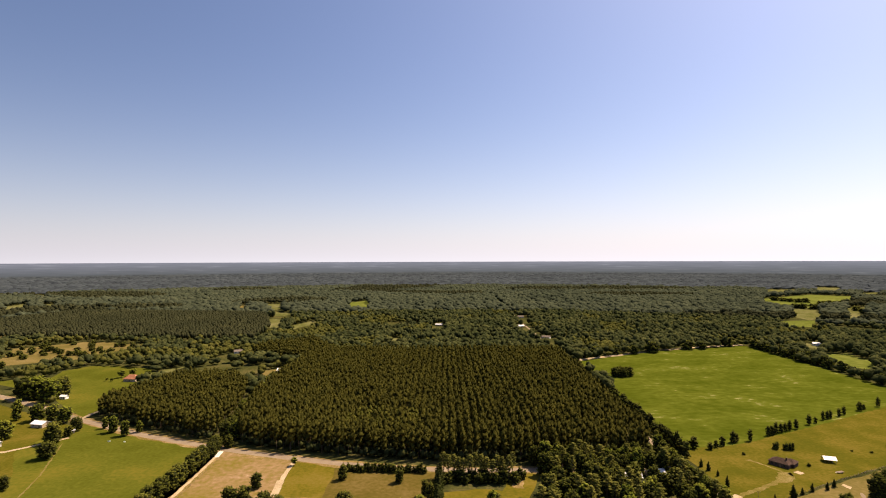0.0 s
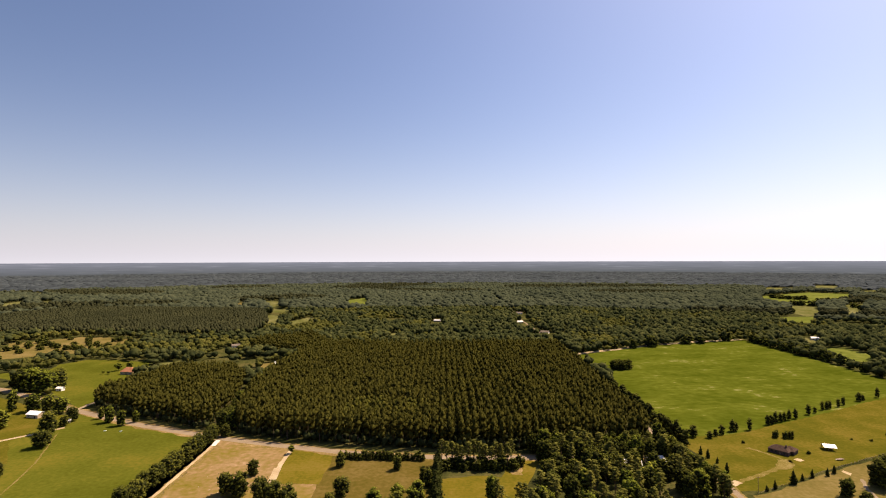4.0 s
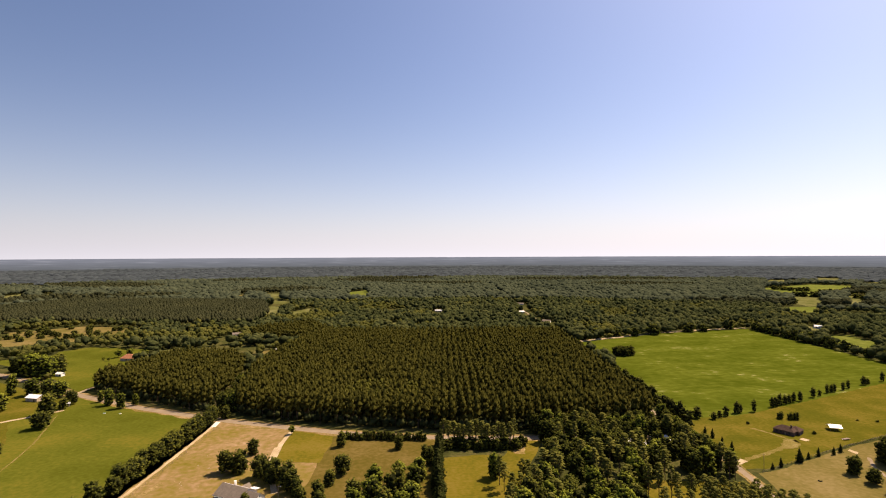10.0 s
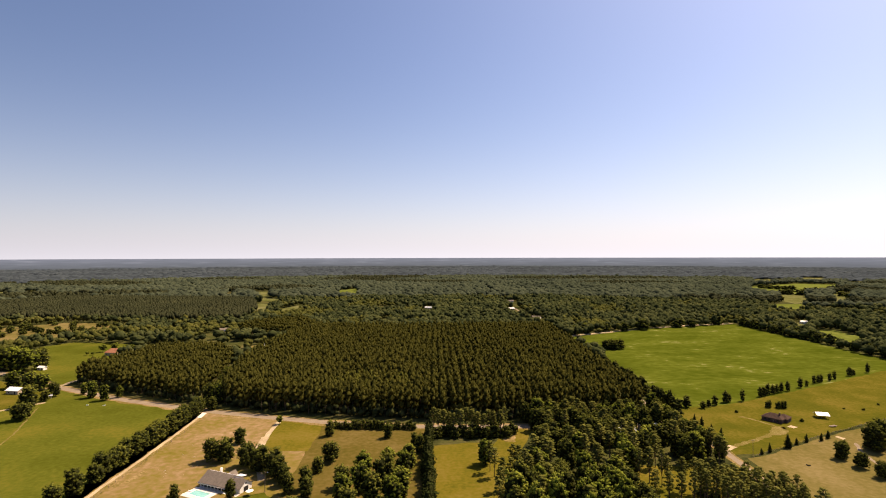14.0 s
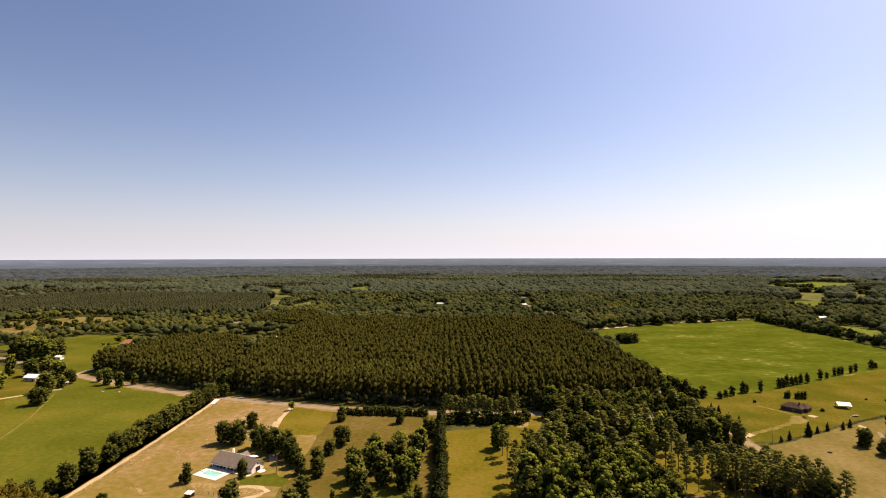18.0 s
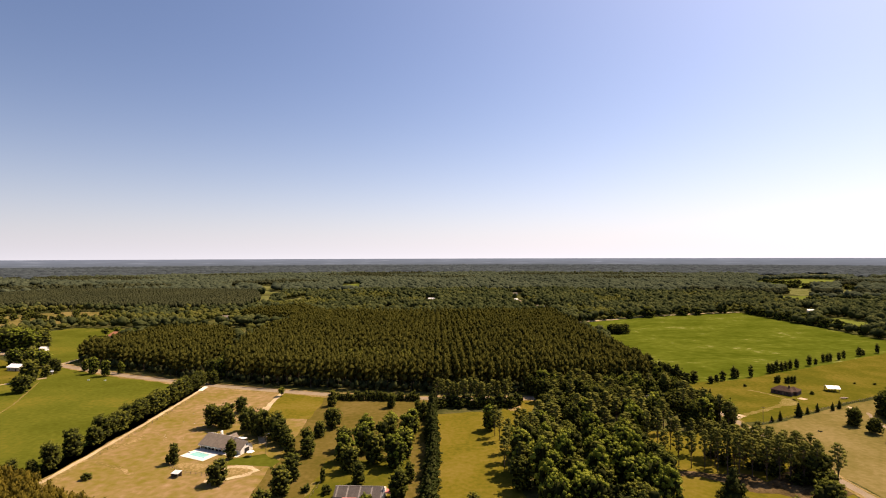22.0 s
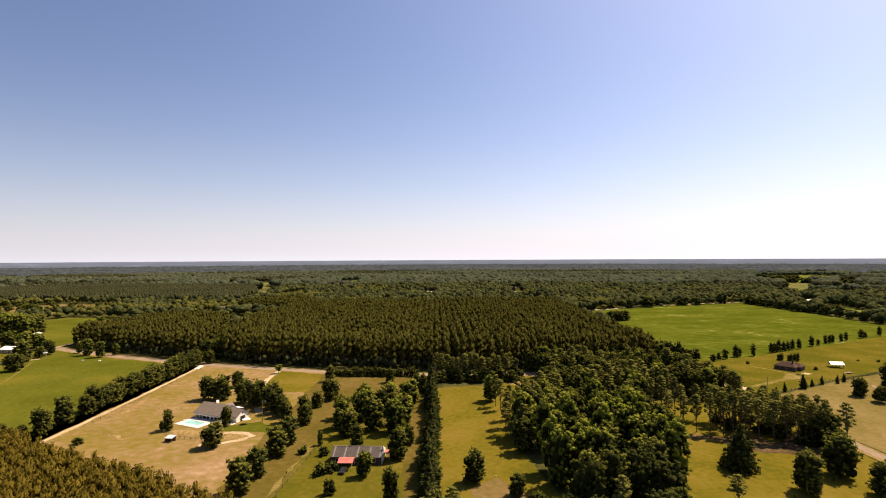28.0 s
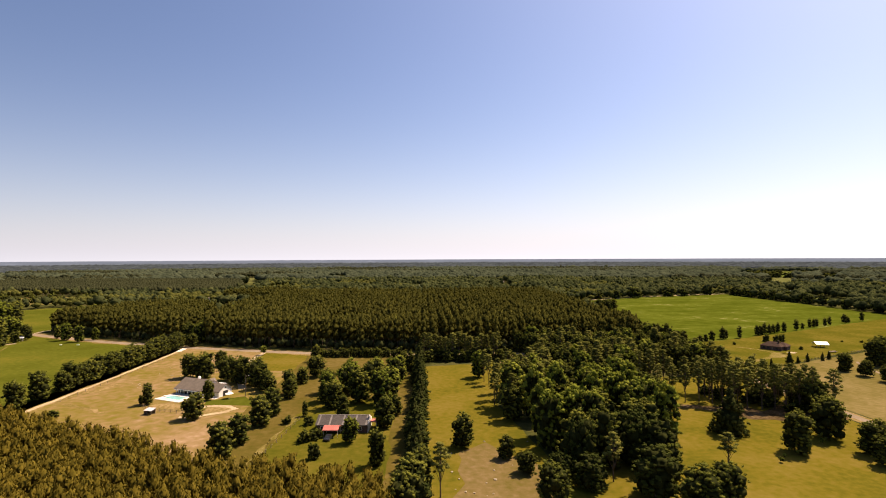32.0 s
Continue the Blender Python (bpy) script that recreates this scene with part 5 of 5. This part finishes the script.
def walls_gable(x0, x1, y0, y1, z, rise):
    ym = (y0 + y1) / 2
    pts = [(x0, y0, 0), (x1, y0, 0), (x1, y1, 0), (x0, y1, 0), (x0, y0, z), (x1, y0, z), (x1, y1, z), (x0, y1, z), (x0, ym, z + rise), (x1, ym, z + rise)]
    return solid(pts, [(0, 1, 5, 4), (1, 2, 6, 9, 5), (2, 3, 7, 6), (3, 0, 4, 8, 7), (4, 5, 9, 8), (7, 8, 9, 6), (0, 3, 2, 1)])


def add_window(house, x, z, w, h, y, side=-1, mat=None):
    """A window on a wall that faces along y (side: -1 front, 1 back)."""
    f = part("window", box(x - w / 2 - 0.08, x + w / 2 + 0.08, y - 0.05, y + 0.05, z - 0.08, z + h + 0.08), mat or M_WHITE, house, "dark window frame" if mat else "white window frame")
    part("pane", box(x - w / 2, x + w / 2, y + side * 0.052 - 0.01, y + side * 0.052 + 0.01, z, z + h), M_GLASS, f)
    return f


def add_door(house, x, y, w=1.0, h=2.05, mat=None, side=-1):
    d = part("door", box(x - w / 2, x + w / 2, y - 0.05, y + 0.05, 0.05, h), mat or M_WHITE, house)
    part("handle", box(x + w * 0.35, x + w * 0.42, y + side * 0.09 - 0.03, y + side * 0.09 + 0.03, 0.98, 1.08), M_STEEL, d)
    return d


# long white house with a grey roof, a pool behind it
h1 = thing("house", pose(-103.2, 221.2, 0, 0, 0, -23.5) @ Matrix.Diagonal((0.88, 0.9, 0.95, 1)), "long white house with grey shingle roof and white gable", "house")
part("wall", walls_gable(0, 17.5, 0, 10.5, 2.7, 3.3), M_WHITE, h1)
r1 = part("roof", roof_gable(0, 17.5, -1.6, 10.5, 2.7, 3.4), M_GREY_ROOF, h1)
part("wing_wall", walls_gable(17.5, 25.0, 0.4, 8.4, 2.6, 2.5), M_WHITE, h1)
part("wing_roof", roof_gable(17.9, 25.0, 0.4, 8.4, 2.6, 2.5), M_GREY_ROOF, h1)
part("cross_gable", roof_gable(0, 5, 0, 4.4, 0, 2.2, over=0.3), M_GREY_ROOF, h1, at=pose(13.5, 6, 3.2, 0, 0, 90))
part("chimney", box(3.2, 4.3, 8.6, 9.5, 2.5, 6.0, bevel=0.05), M_WHITE, h1, "white chimney")
# porch shade, painted as a dark sheet before the white wall
part("porch_wall", box(0.3, 17.2, -0.06, -0.01, 0.1, 2.4), M_DARK, h1, "dark sheet that stands for the shade under the porch")
for i in range(8):
    part("porch_post", box(0.4 + i * 2.4, 0.6 + i * 2.4, -1.5, -1.3, 0, 2.35), M_WHITE, h1)
for x in (2.5, 6.5, 11, 15):
    add_window(h1, x, 0.9, 1.4, 1.2, -0.1)
add_door(h1, 8.8, -0.12)
# the bay is a solid dark panel, its inner shade painted on
part("garage_door", box(25.02, 25.08, 3.0, 6.0, 0.05, 2.3), M_DARK, h1, "dark panel that stands for the shade inside an open garage bay")
part("fascia", box(-0.5, 18.0, -2.16, -2.08, 2.15, 2.45), M_WHITE, h1, "white fascia board")
part("gable_vent", box(25.02, 25.07, 4.0, 4.8, 3.3, 4.0), M_DARK, h1)
add_window(h1, 20.5, 1.0, 1.2, 1.1, 0.37)
part("porch_slab", box(-0.2, 25.4, -2.4, 0, 0.0, 0.12), M_CONCRETE, h1)

part("awning", solid([(13.2, 9.4, 3.6), (17.4, 9.4, 3.6), (17.4, 13.0, 2.9), (13.2, 13.0, 2.9), (13.2, 9.4, 3.75), (17.4, 9.4, 3.75), (17.4, 13.0, 3.05), (13.2, 13.0, 3.05)],
                     [(0, 3, 2, 1), (4, 5, 6, 7), (0, 1, 5, 4), (1, 2, 6, 5), (2, 3, 7, 6), (3, 0, 4, 7)]), M_TIN, h1, "white metal awning")
umbrella = thing("patio_umbrella", pose(-78.2, 211.6, 0), "white open patio umbrella beside the gable", "umbrella")
part("pole", rod((0, 0, 0), (0, 0, 2.4), 0.04, 0.04, 8), M_STEEL, umbrella)
part("canopy", rod((0, 0, 2.0), (0, 0, 2.6), 1.7, 0.08, 10), M_WHITE, umbrella)
part("base", rod((0, 0, 0), (0, 0, 0.14), 0.35, 0.3, 12), M_CONCRETE, umbrella)

# pool with deck
pool = thing("swimming_pool", pose(-100.6, 213.2, 0, 0, 0, -25) @ Matrix.Scale(1.08, 4), "rectangular turquoise pool in a pale concrete deck", "pool")
deck = bmesh.new()
for s in ((-6.4, 6.4, -4.0, -1.9), (-6.4, 6.4, 1.9, 4.0), (-6.4, -4.2, -1.9, 1.9), (4.2, 6.4, -1.9, 1.9)):
    add_box(deck, *s, 0.0, 0.16)
part("deck", deck, M_CONCRETE, pool)
part("water", box(-4.2, 4.2, -1.9, 1.9, 0.0, 0.09), M_WATER, pool, "still turquoise water")
for x0, x1, y0, y1 in ((-4.45, 4.45, -2.15, -1.85), (-4.45, 4.45, 1.85, 2.15), (-4.45, -4.15, -1.85, 1.85), (4.15, 4.45, -1.85, 1.85)):
    part("coping", box(x0, x1, y0, y1, 0.1, 0.22, bevel=0.03), M_WHITE, pool)
part("diving_board", box(-6.2, -4.0, -0.25, 0.25, 0.45, 0.52), M_WHITE, pool)
part("board_stand", box(-6.0, -5.4, -0.2, 0.2, 0.1, 0.45), M_STEEL, pool)

# small tin shelter
shed = thing("animal_shelter", pose(-99.6, 191.6, 0, 0, 0, -12) @ Matrix.Diagonal((0.68, 0.68, 0.75, 1)), "small open shelter with a weathered tin roof", "shed")
part("roof", solid([(-2.4, -1.9, 2.1), (2.4, -1.9, 2.1), (2.4, 1.9, 2.7), (-2.4, 1.9, 2.7), (-2.4, -1.9, 2.2), (2.4, -1.9, 2.2), (2.4, 1.9, 2.8), (-2.4, 1.9, 2.8)],
                   [(0, 3, 2, 1), (4, 5, 6, 7), (0, 1, 5, 4), (1, 2, 6, 5), (2, 3, 7, 6), (3, 0, 4, 7)]), M_OLD_TIN, shed)
for x in (-2.1, 2.1):
    for yy, z in ((-1.6, 2.1), (1.6, 2.65)):
        part("post", box(x - 0.08, x + 0.08, yy - 0.08, yy + 0.08, 0, z), M_WOOD, shed)
part("back_wall", box(-2.1, 2.1, 1.5, 1.6, 0, 2.5), M_WOOD, shed)
part("side_wall", box(-2.15, -2.05, -1.5, 1.5, 0.0, 2.2), M_WOOD, shed)

# house with a striped grey roof and a red carport
h2 = thing("house", pose(-33.6, 168.4, 0, 0, 0, -3.5) @ Matrix.Diagonal((0.94, 0.94, 1, 1)), "low house with weathered grey roof and pale strips", "house")
part("wall", walls_gable(0, 17.5, 0, 8.4, 2.6, 1.9), M_BRICK, h2)
part("roof", roof_gable(0, 17.3, 0, 8.4, 2.6, 1.9), M_BLUE_ROOF, h2)
part("gable_end", solid([(17.84, 0, 0), (17.84, 8.4, 0), (17.84, 8.4, 2.85), (17.84, 4.2, 4.78), (17.84, 0, 2.85), (17.98, 0, 0), (17.98, 8.4, 0), (17.98, 8.4, 2.85), (17.98, 4.2, 4.78), (17.98, 0, 2.85)],
                        [(0, 4, 3, 2, 1), (5, 6, 7, 8, 9), (0, 1, 6, 5), (1, 2, 7, 6), (2, 3, 8, 7), (3, 4, 9, 8), (4, 0, 5, 9)]), M_WHITE, h2, "white painted gable end")
for x in (0.2, 4.2, 8.8, 13.2, 17.0):
    part("roof_strip", solid([(x, -0.45, 2.62), (x + 0.55, -0.45, 2.62), (x + 0.55, 4.2, 4.72), (x, 4.2, 4.72), (x, -0.45, 2.5), (x + 0.55, -0.45, 2.5), (x + 0.55, 4.2, 4.6), (x, 4.2, 4.6)],
                             [(0, 1, 2, 3), (4, 7, 6, 5), (0, 4, 5, 1), (1, 5, 6, 2), (2, 6, 7, 3), (3, 7, 4, 0)]), M_STRIP, h2)
part("ridge_cap", box(-0.5, 17.8, 4.0, 4.4, 4.62, 4.74, bevel=0.04), M_STRIP, h2)
for x in (2.0, 8.5, 11.5, 15.0):
    add_window(h2, x, 0.9, 1.3, 1.1, -0.04)
add_door(h2, 10.0, -0.04)
part("porch_roof", solid([(18.0, 4.5, 2.2), (20.2, 4.5, 2.0), (20.2, 8.0, 2.0), (18.0, 8.0, 2.2), (18.0, 4.5, 2.35), (20.2, 4.5, 2.15), (20.2, 8.0, 2.15), (18.0, 8.0, 2.35)],
                         [(0, 3, 2, 1), (4, 5, 6, 7), (0, 1, 5, 4), (1, 2, 6, 5), (2, 3, 7, 6), (3, 0, 4, 7)]), M_RED_ROOF, h2, "small red side roof")
for yy in (4.7, 7.8):
    part("porch_post", box(20.0, 20.12, yy - 0.06, yy + 0.06, 0, 2.02), M_WHITE, h2)

port = thing("carport", pose(-30.6, 163.4, 0, 0, 0, -3.5) @ Matrix.Diagonal((0.82, 0.9, 0.95, 1)), "open carport with a bright red metal roof", "carport")
part("roof", roof_gable(0, 5.6, 0, 5.0, 2.5, 0.8, over=0.3), M_RED_ROOF, port, at=pose(0, 0, 0))
for x in (0.1, 5.5):
    for yy in (0.1, 4.9):
        part("post", box(x - 0.06, x + 0.06, yy - 0.06, yy + 0.06, 0, 2.5), M_WHITE, port)


def make_car(m, paint, label):
    car = thing("car", m, label, "car")
    side = [(-2.2, 0.35), (-2.25, 0.75), (-1.9, 0.95), (-1.2, 1.0), (-0.6, 1.45), (1.0, 1.48), (1.7, 1.02), (2.2, 0.9), (2.25, 0.4)]
    n = len(side)
    body = solid([(x, -0.85, z) for x, z in side] + [(x, 0.85, z) for x, z in side], [tuple(range(n)), tuple(range(2 * n - 1, n - 1, -1))] + [(i, (i + 1) % n, n + (i + 1) % n, n + i) for i in range(n)])
    part("body", body, paint, car)
    part("windscreen", solid([(-1.17, -0.75, 1.04), (-0.63, -0.7, 1.44), (-0.63, 0.7, 1.44), (-1.17, 0.75, 1.04), (-1.2, -0.75, 1.0), (-0.66, -0.7, 1.4), (-0.66, 0.7, 1.4), (-1.2, 0.75, 1.0)],
                             [(0, 1, 2, 3), (4, 7, 6, 5), (0, 4, 5, 1), (1, 5, 6, 2), (2, 6, 7, 3), (3, 7, 4, 0)]), M_GLASS, car)
    for yy in (-0.87, 0.87):
        part("side_window", box(-0.6, 1.2, yy - 0.01, yy + 0.01, 1.02, 1.38), M_GLASS, car)
        for x in (-1.4, 1.4):
            w = part("wheel", rod((x, yy - 0.1, 0.33), (x, yy + 0.1, 0.33), 0.33, 0.33, 14), M_TYRE, car)
            part("rim", rod((x, yy - 0.11, 0.33), (x, yy + 0.11, 0.33), 0.2, 0.2, 10), M_STEEL, w)
        part("headlight", box(-2.27, -2.2, yy * 0.7 - 0.15, yy * 0.7 + 0.15, 0.66, 0.8), M_GLASS, car)
    return car


make_car(pose(-28.6, 161.6, 0, 0, 0, 80), M_CAR, "dark parked car under the red carport")

# brick ranch house
h3 = thing("house", pose(210.3, 307.3, 0, 0, 0, -52) @ Matrix.Diagonal((0.80, 0.80, 0.92, 1)), "dark brick ranch house with a dark hip roof", "house")
part("wall", box(0, 14.0, 0, 9.0, 0, 2.7), M_BRICK, h3)
part("roof", roof_hip(0, 14.0, 0, 9.0, 2.7, 2.6), M_DARK_ROOF, h3)
part("wing_wall", box(8.5, 16.0, 6.0, 14.5, 0, 2.6), M_BRICK, h3)
part("wing_roof", roof_hip(8.5, 16.0, 5.0, 14.5, 2.6, 2.3, inset=3.8), M_DARK_ROOF, h3)
for x in (2.5, 5.5, 11.0):
    add_window(h3, x, 0.9, 1.4, 1.2, -0.04, mat=M_DARK_ROOF)
add_door(h3, 8.2, -0.04, mat=M_WOOD)
part("chimney", box(10.6, 11.6, 3.8, 4.8, 2.5, 6.2), M_BRICK, h3)
patch("ranch_slab", [(217.0, 294), (221, 296), (223, 292.5), (219, 290.5)], 0.09, M_SAND, "pale concrete slab beside the ranch house", "slab", 0, 2, 3)


def pole_barn(m, w, d, h, mat, label):
    b = thing("pole_barn", m, label, "barn")
    part("roof", roof_gable(0, w, 0, d, h, d * 0.2, over=0.4), mat, b)
    for i in range(4):
        for yy in (0.2, d - 0.2):
            x = 0.2 + (w - 0.4) * i / 3
            part("post", box(x - 0.1, x + 0.1, yy - 0.1, yy + 0.1, 0, h), M_WOOD, b)
    for i in range(4):
        x = 0.2 + (w - 0.4) * i / 3
        part("truss", box(x - 0.05, x + 0.05, 0.2, d - 0.2, h - 0.25, h - 0.05), M_WOOD, b)
    return b


pole_barn(pose(247.3, 308.6, 0, 0, 0, -18), 6.4, 6.0, 2.1, M_TIN, "open pole barn with a bright white metal roof")


def shed_house(m, w, d, h, rise, wall, roof, label, name="farm_building", category="building", hip=False):
    b = thing(name, m, label, category)
    if hip:
        part("wall", box(0, w, 0, d, 0, h), wall, b)
        part("roof", roof_hip(0, w, 0, d, h, rise, inset=min(w, d) * 0.42), roof, b)
    else:
        part("wall", walls_gable(0, w, 0, d, h, rise), wall, b)
        part("roof", roof_gable(0, w, 0, d, h, rise), roof, b)
    n = max(2, int(w / 4))
    for i in range(n):
        if i == n // 2:
            add_door(b, w * (i + 0.5) / n, -0.04, mat=M_DARK)
        else:
            add_window(b, w * (i + 0.5) / n, 0.9, 1.2, 1.1, -0.04)
    return b


shed_house(pose(-322, 340, 0, 0, 0, -30), 9, 6, 3.2, 1.8, M_WHITE, M_TIN, "white metal farm shed with a white roof")
shed_house(pose(-324, 382, 0, 0, 0, -12), 11, 7, 2.8, 1.8, M_TAN, M_TIN, "farm house with a white metal roof among trees", "house", "house")
shed_house(pose(-283, 365, 0, 0, 0, 40), 5, 4, 2.4, 1.2, M_TAN, M_OLD_TIN, "small tan shed by the farm trees")
shed_house(pose(-363, 464, 0, 0, 0, -10), 6, 4, 2.4, 1.2, M_WHITE, M_TIN, "small white shed in the far pasture")
shed_house(pose(-346, 533, 0, 0, 0, -6), 14, 10, 3.0, 4.0, M_TAN, M_BRICK_ROOF, "house with a steep brick red hip roof", "house", "house", hip=True)
patch("red_house_slab", [(-329, 529), (-320, 529), (-320, 533), (-329, 533)], 0.09, M_CONCRETE, "pale concrete slab beside the red roofed house", "slab", 0, 2, 3)
shed_house(pose(110, 281, 0, 0, 0, -8), 9, 7, 2.6, 1.6, M_WHITE, M_OLD_TIN, "low house half hidden in the wood", "house", "house")

shed_house(pose(126, 284, 0, 0, 0, 12), 10, 7, 2.6, 1.8, M_TAN, M_TIN, "low house with a white metal roof among the trees", "house", "house")
shed_house(pose(-192, 572, 0, 0, 0, 8), 16, 9, 3.0, 2.0, M_WHITE, M_TIN, "white house in the clearing behind the small pine stand", "house", "house")
for i, (x, y) in enumerate(FAR_HOUSES):
    shed_house(pose(x - 7, y, 0, 0, 0, (i * 37) % 50 - 25), 13, 8, 2.8, 2.0, M_TAN if i % 2 else M_WHITE, M_OLD_TIN if i % 2 else M_GREY_ROOF, "small house in an opening of the far woods", "house", "house")
shed_house(pose(560, 752, 0, 0, 0, -25), 16, 9, 3.0, 1.6, M_WHITE, M_OLD_TIN, "long white shed in a clearing beyond the crop field")

for x, y in ((-241, 350), (-229, 349)):
    trough = thing("water_trough", pose(x, y, 0, 0, 0, 20) @ Matrix.Scale(0.75, 4), "white trough on the green pasture", "trough", "troughs")
    tub = box(-1.0, 1.0, -0.5, 0.5, 0.0, 0.6, bevel=0.06)
    part("tub", tub, M_WHITE, trough)
    part("water", box(-0.85, 0.85, -0.36, 0.36, 0.604, 0.612), M_WATER, trough)
trailer = thing("flat_trailer", pose(245, 293, 0, 0, 0, 15), "low flat wooden trailer parked near the fence", "trailer")
part("bed", box(-2.4, 2.4, -1.0, 1.0, 0.55, 0.7), M_WOOD, trailer)
part("drawbar", rod((-2.4, 0, 0.55), (-3.8, 0, 0.4), 0.06, 0.05, 6), M_STEEL, trailer)
for yy in (-1.1, 1.1):
    part("wheel", rod((0.3, yy - 0.1, 0.33), (0.3, yy + 0.1, 0.33), 0.33, 0.33, 12), M_TYRE, trailer)

# small dark trough on the grazed field
tank = thing("feed_trough", pose(188, 237, 0, 0, 0, 15), "small dark square trough on the grazed field", "trough")
part("tub", box(-0.7, 0.7, -0.7, 0.7, 0, 0.55, bevel=0.05), M_DARK, tank)
part("feed", box(-0.58, 0.58, -0.58, 0.58, 0.552, 0.57), M_PALE, tank)

# utility pole at the corner of the ranch yard
mast = thing("utility_pole", pose(168.5, 250, 0), "weathered wooden utility pole beside the side road", "utility pole")
part("pole", rod((0, 0, -0.3), (0, 0, 8.5), 0.11, 0.08, 8), M_WOOD, mast)
part("crossarm", box(-1.1, 1.1, -0.05, 0.05, 7.9, 8.02), M_WOOD, mast)
for x in (-0.95, 0.95):
    part("insulator", rod((x, 0, 8.02), (x, 0, 8.2), 0.05, 0.035, 8), M_STEEL, mast)

# lamp pole by the pool house
pole = thing("yard_lamp_pole", pose(-72.5, 214.5, 0), "tall wooden pole with a yard lamp", "lamp pole")
part("pole", rod((0, 0, -0.2), (0, 0, 9), 0.16, 0.11, 8), M_WOOD, pole)
part("arm", rod((0, 0, 8.4), (1.2, 0, 8.7), 0.04, 0.03, 6), M_STEEL, pole)
part("lamp", rod((1.2, 0, 8.6), (1.2, 0, 8.85), 0.22, 0.1, 10), M_STEEL, pole)


def make_fence(name, line, gap, label, rails=2, h=1.2, thick=0.035):
    f = thing(name, pose(0, 0, 0), label, "fence", "", "structure")
    for (x0, y0), (x1, y1) in zip(line, line[1:]):
        n = max(1, int(math.hypot(x1 - x0, y1 - y0) / gap))
        for i in range(n):
            x, y = x0 + (x1 - x0) * i / n, y0 + (y1 - y0) * i / n
            part("post", box(x - 0.07, x + 0.07, y - 0.07, y + 0.07, 0, h), M_WOOD, f)
        for k in range(rails):
            z = h * (0.45 + 0.45 * k)
            part("rail", rod((x0, y0, z), (x1, y1, z), thick, thick, 4), M_WOOD, f)
    return f


make_fence("fence", [(166, 247), (172, 250), (228, 278), (250, 288), (300, 310)], 3.5, "wooden fence between the grazed field and the ranch yard")
make_fence("fence", [(-107, 201), (-100, 195), (-88, 192), (-80, 189)], 2.2, "low dark fence below the pool")
make_fence("fence", [(-146, 318), (-144.6, 246), (-144.6, 205)], 5.0, "thin fence along the dirt track", thick=0.015)
make_fence("fence", [(-42, 185), (-45, 151), (-47, 128)], 4.0, "thin fence between two yards", thick=0.015)

# pale stones on the worn grass
rng = random.Random(12)
STONE = bmesh.new()
bmesh.ops.create_icosphere(STONE, subdivisions=1, radius=0.5)
for v in STONE.verts:
    v.co *= rng.uniform(0.75, 1.2)
    v.co.z *= 0.55
first = tagged(part("stone", STONE, M_STONE, None), "pale stone on worn grass", "stone", "field stones")
first.matrix_basis = pose(20, 130, 0.12)
for i in range(45):
    x, y = (rng.uniform(8, 34), rng.uniform(95, 160)) if i < 26 else (rng.uniform(-140, -108), rng.uniform(222, 275))
    copy_thing(first, pose(x, y, 0.1, 0, 0, rng.uniform(0, 360)) @ Matrix.Scale(rng.uniform(0.3, 0.75), 4))

# the patterns that the trees were copied from are no longer needed
for roots in PROTO.values():
    for root, _, _ in roots:
        for ob in (*root.children_recursive, root):
            bpy.data.objects.remove(ob)
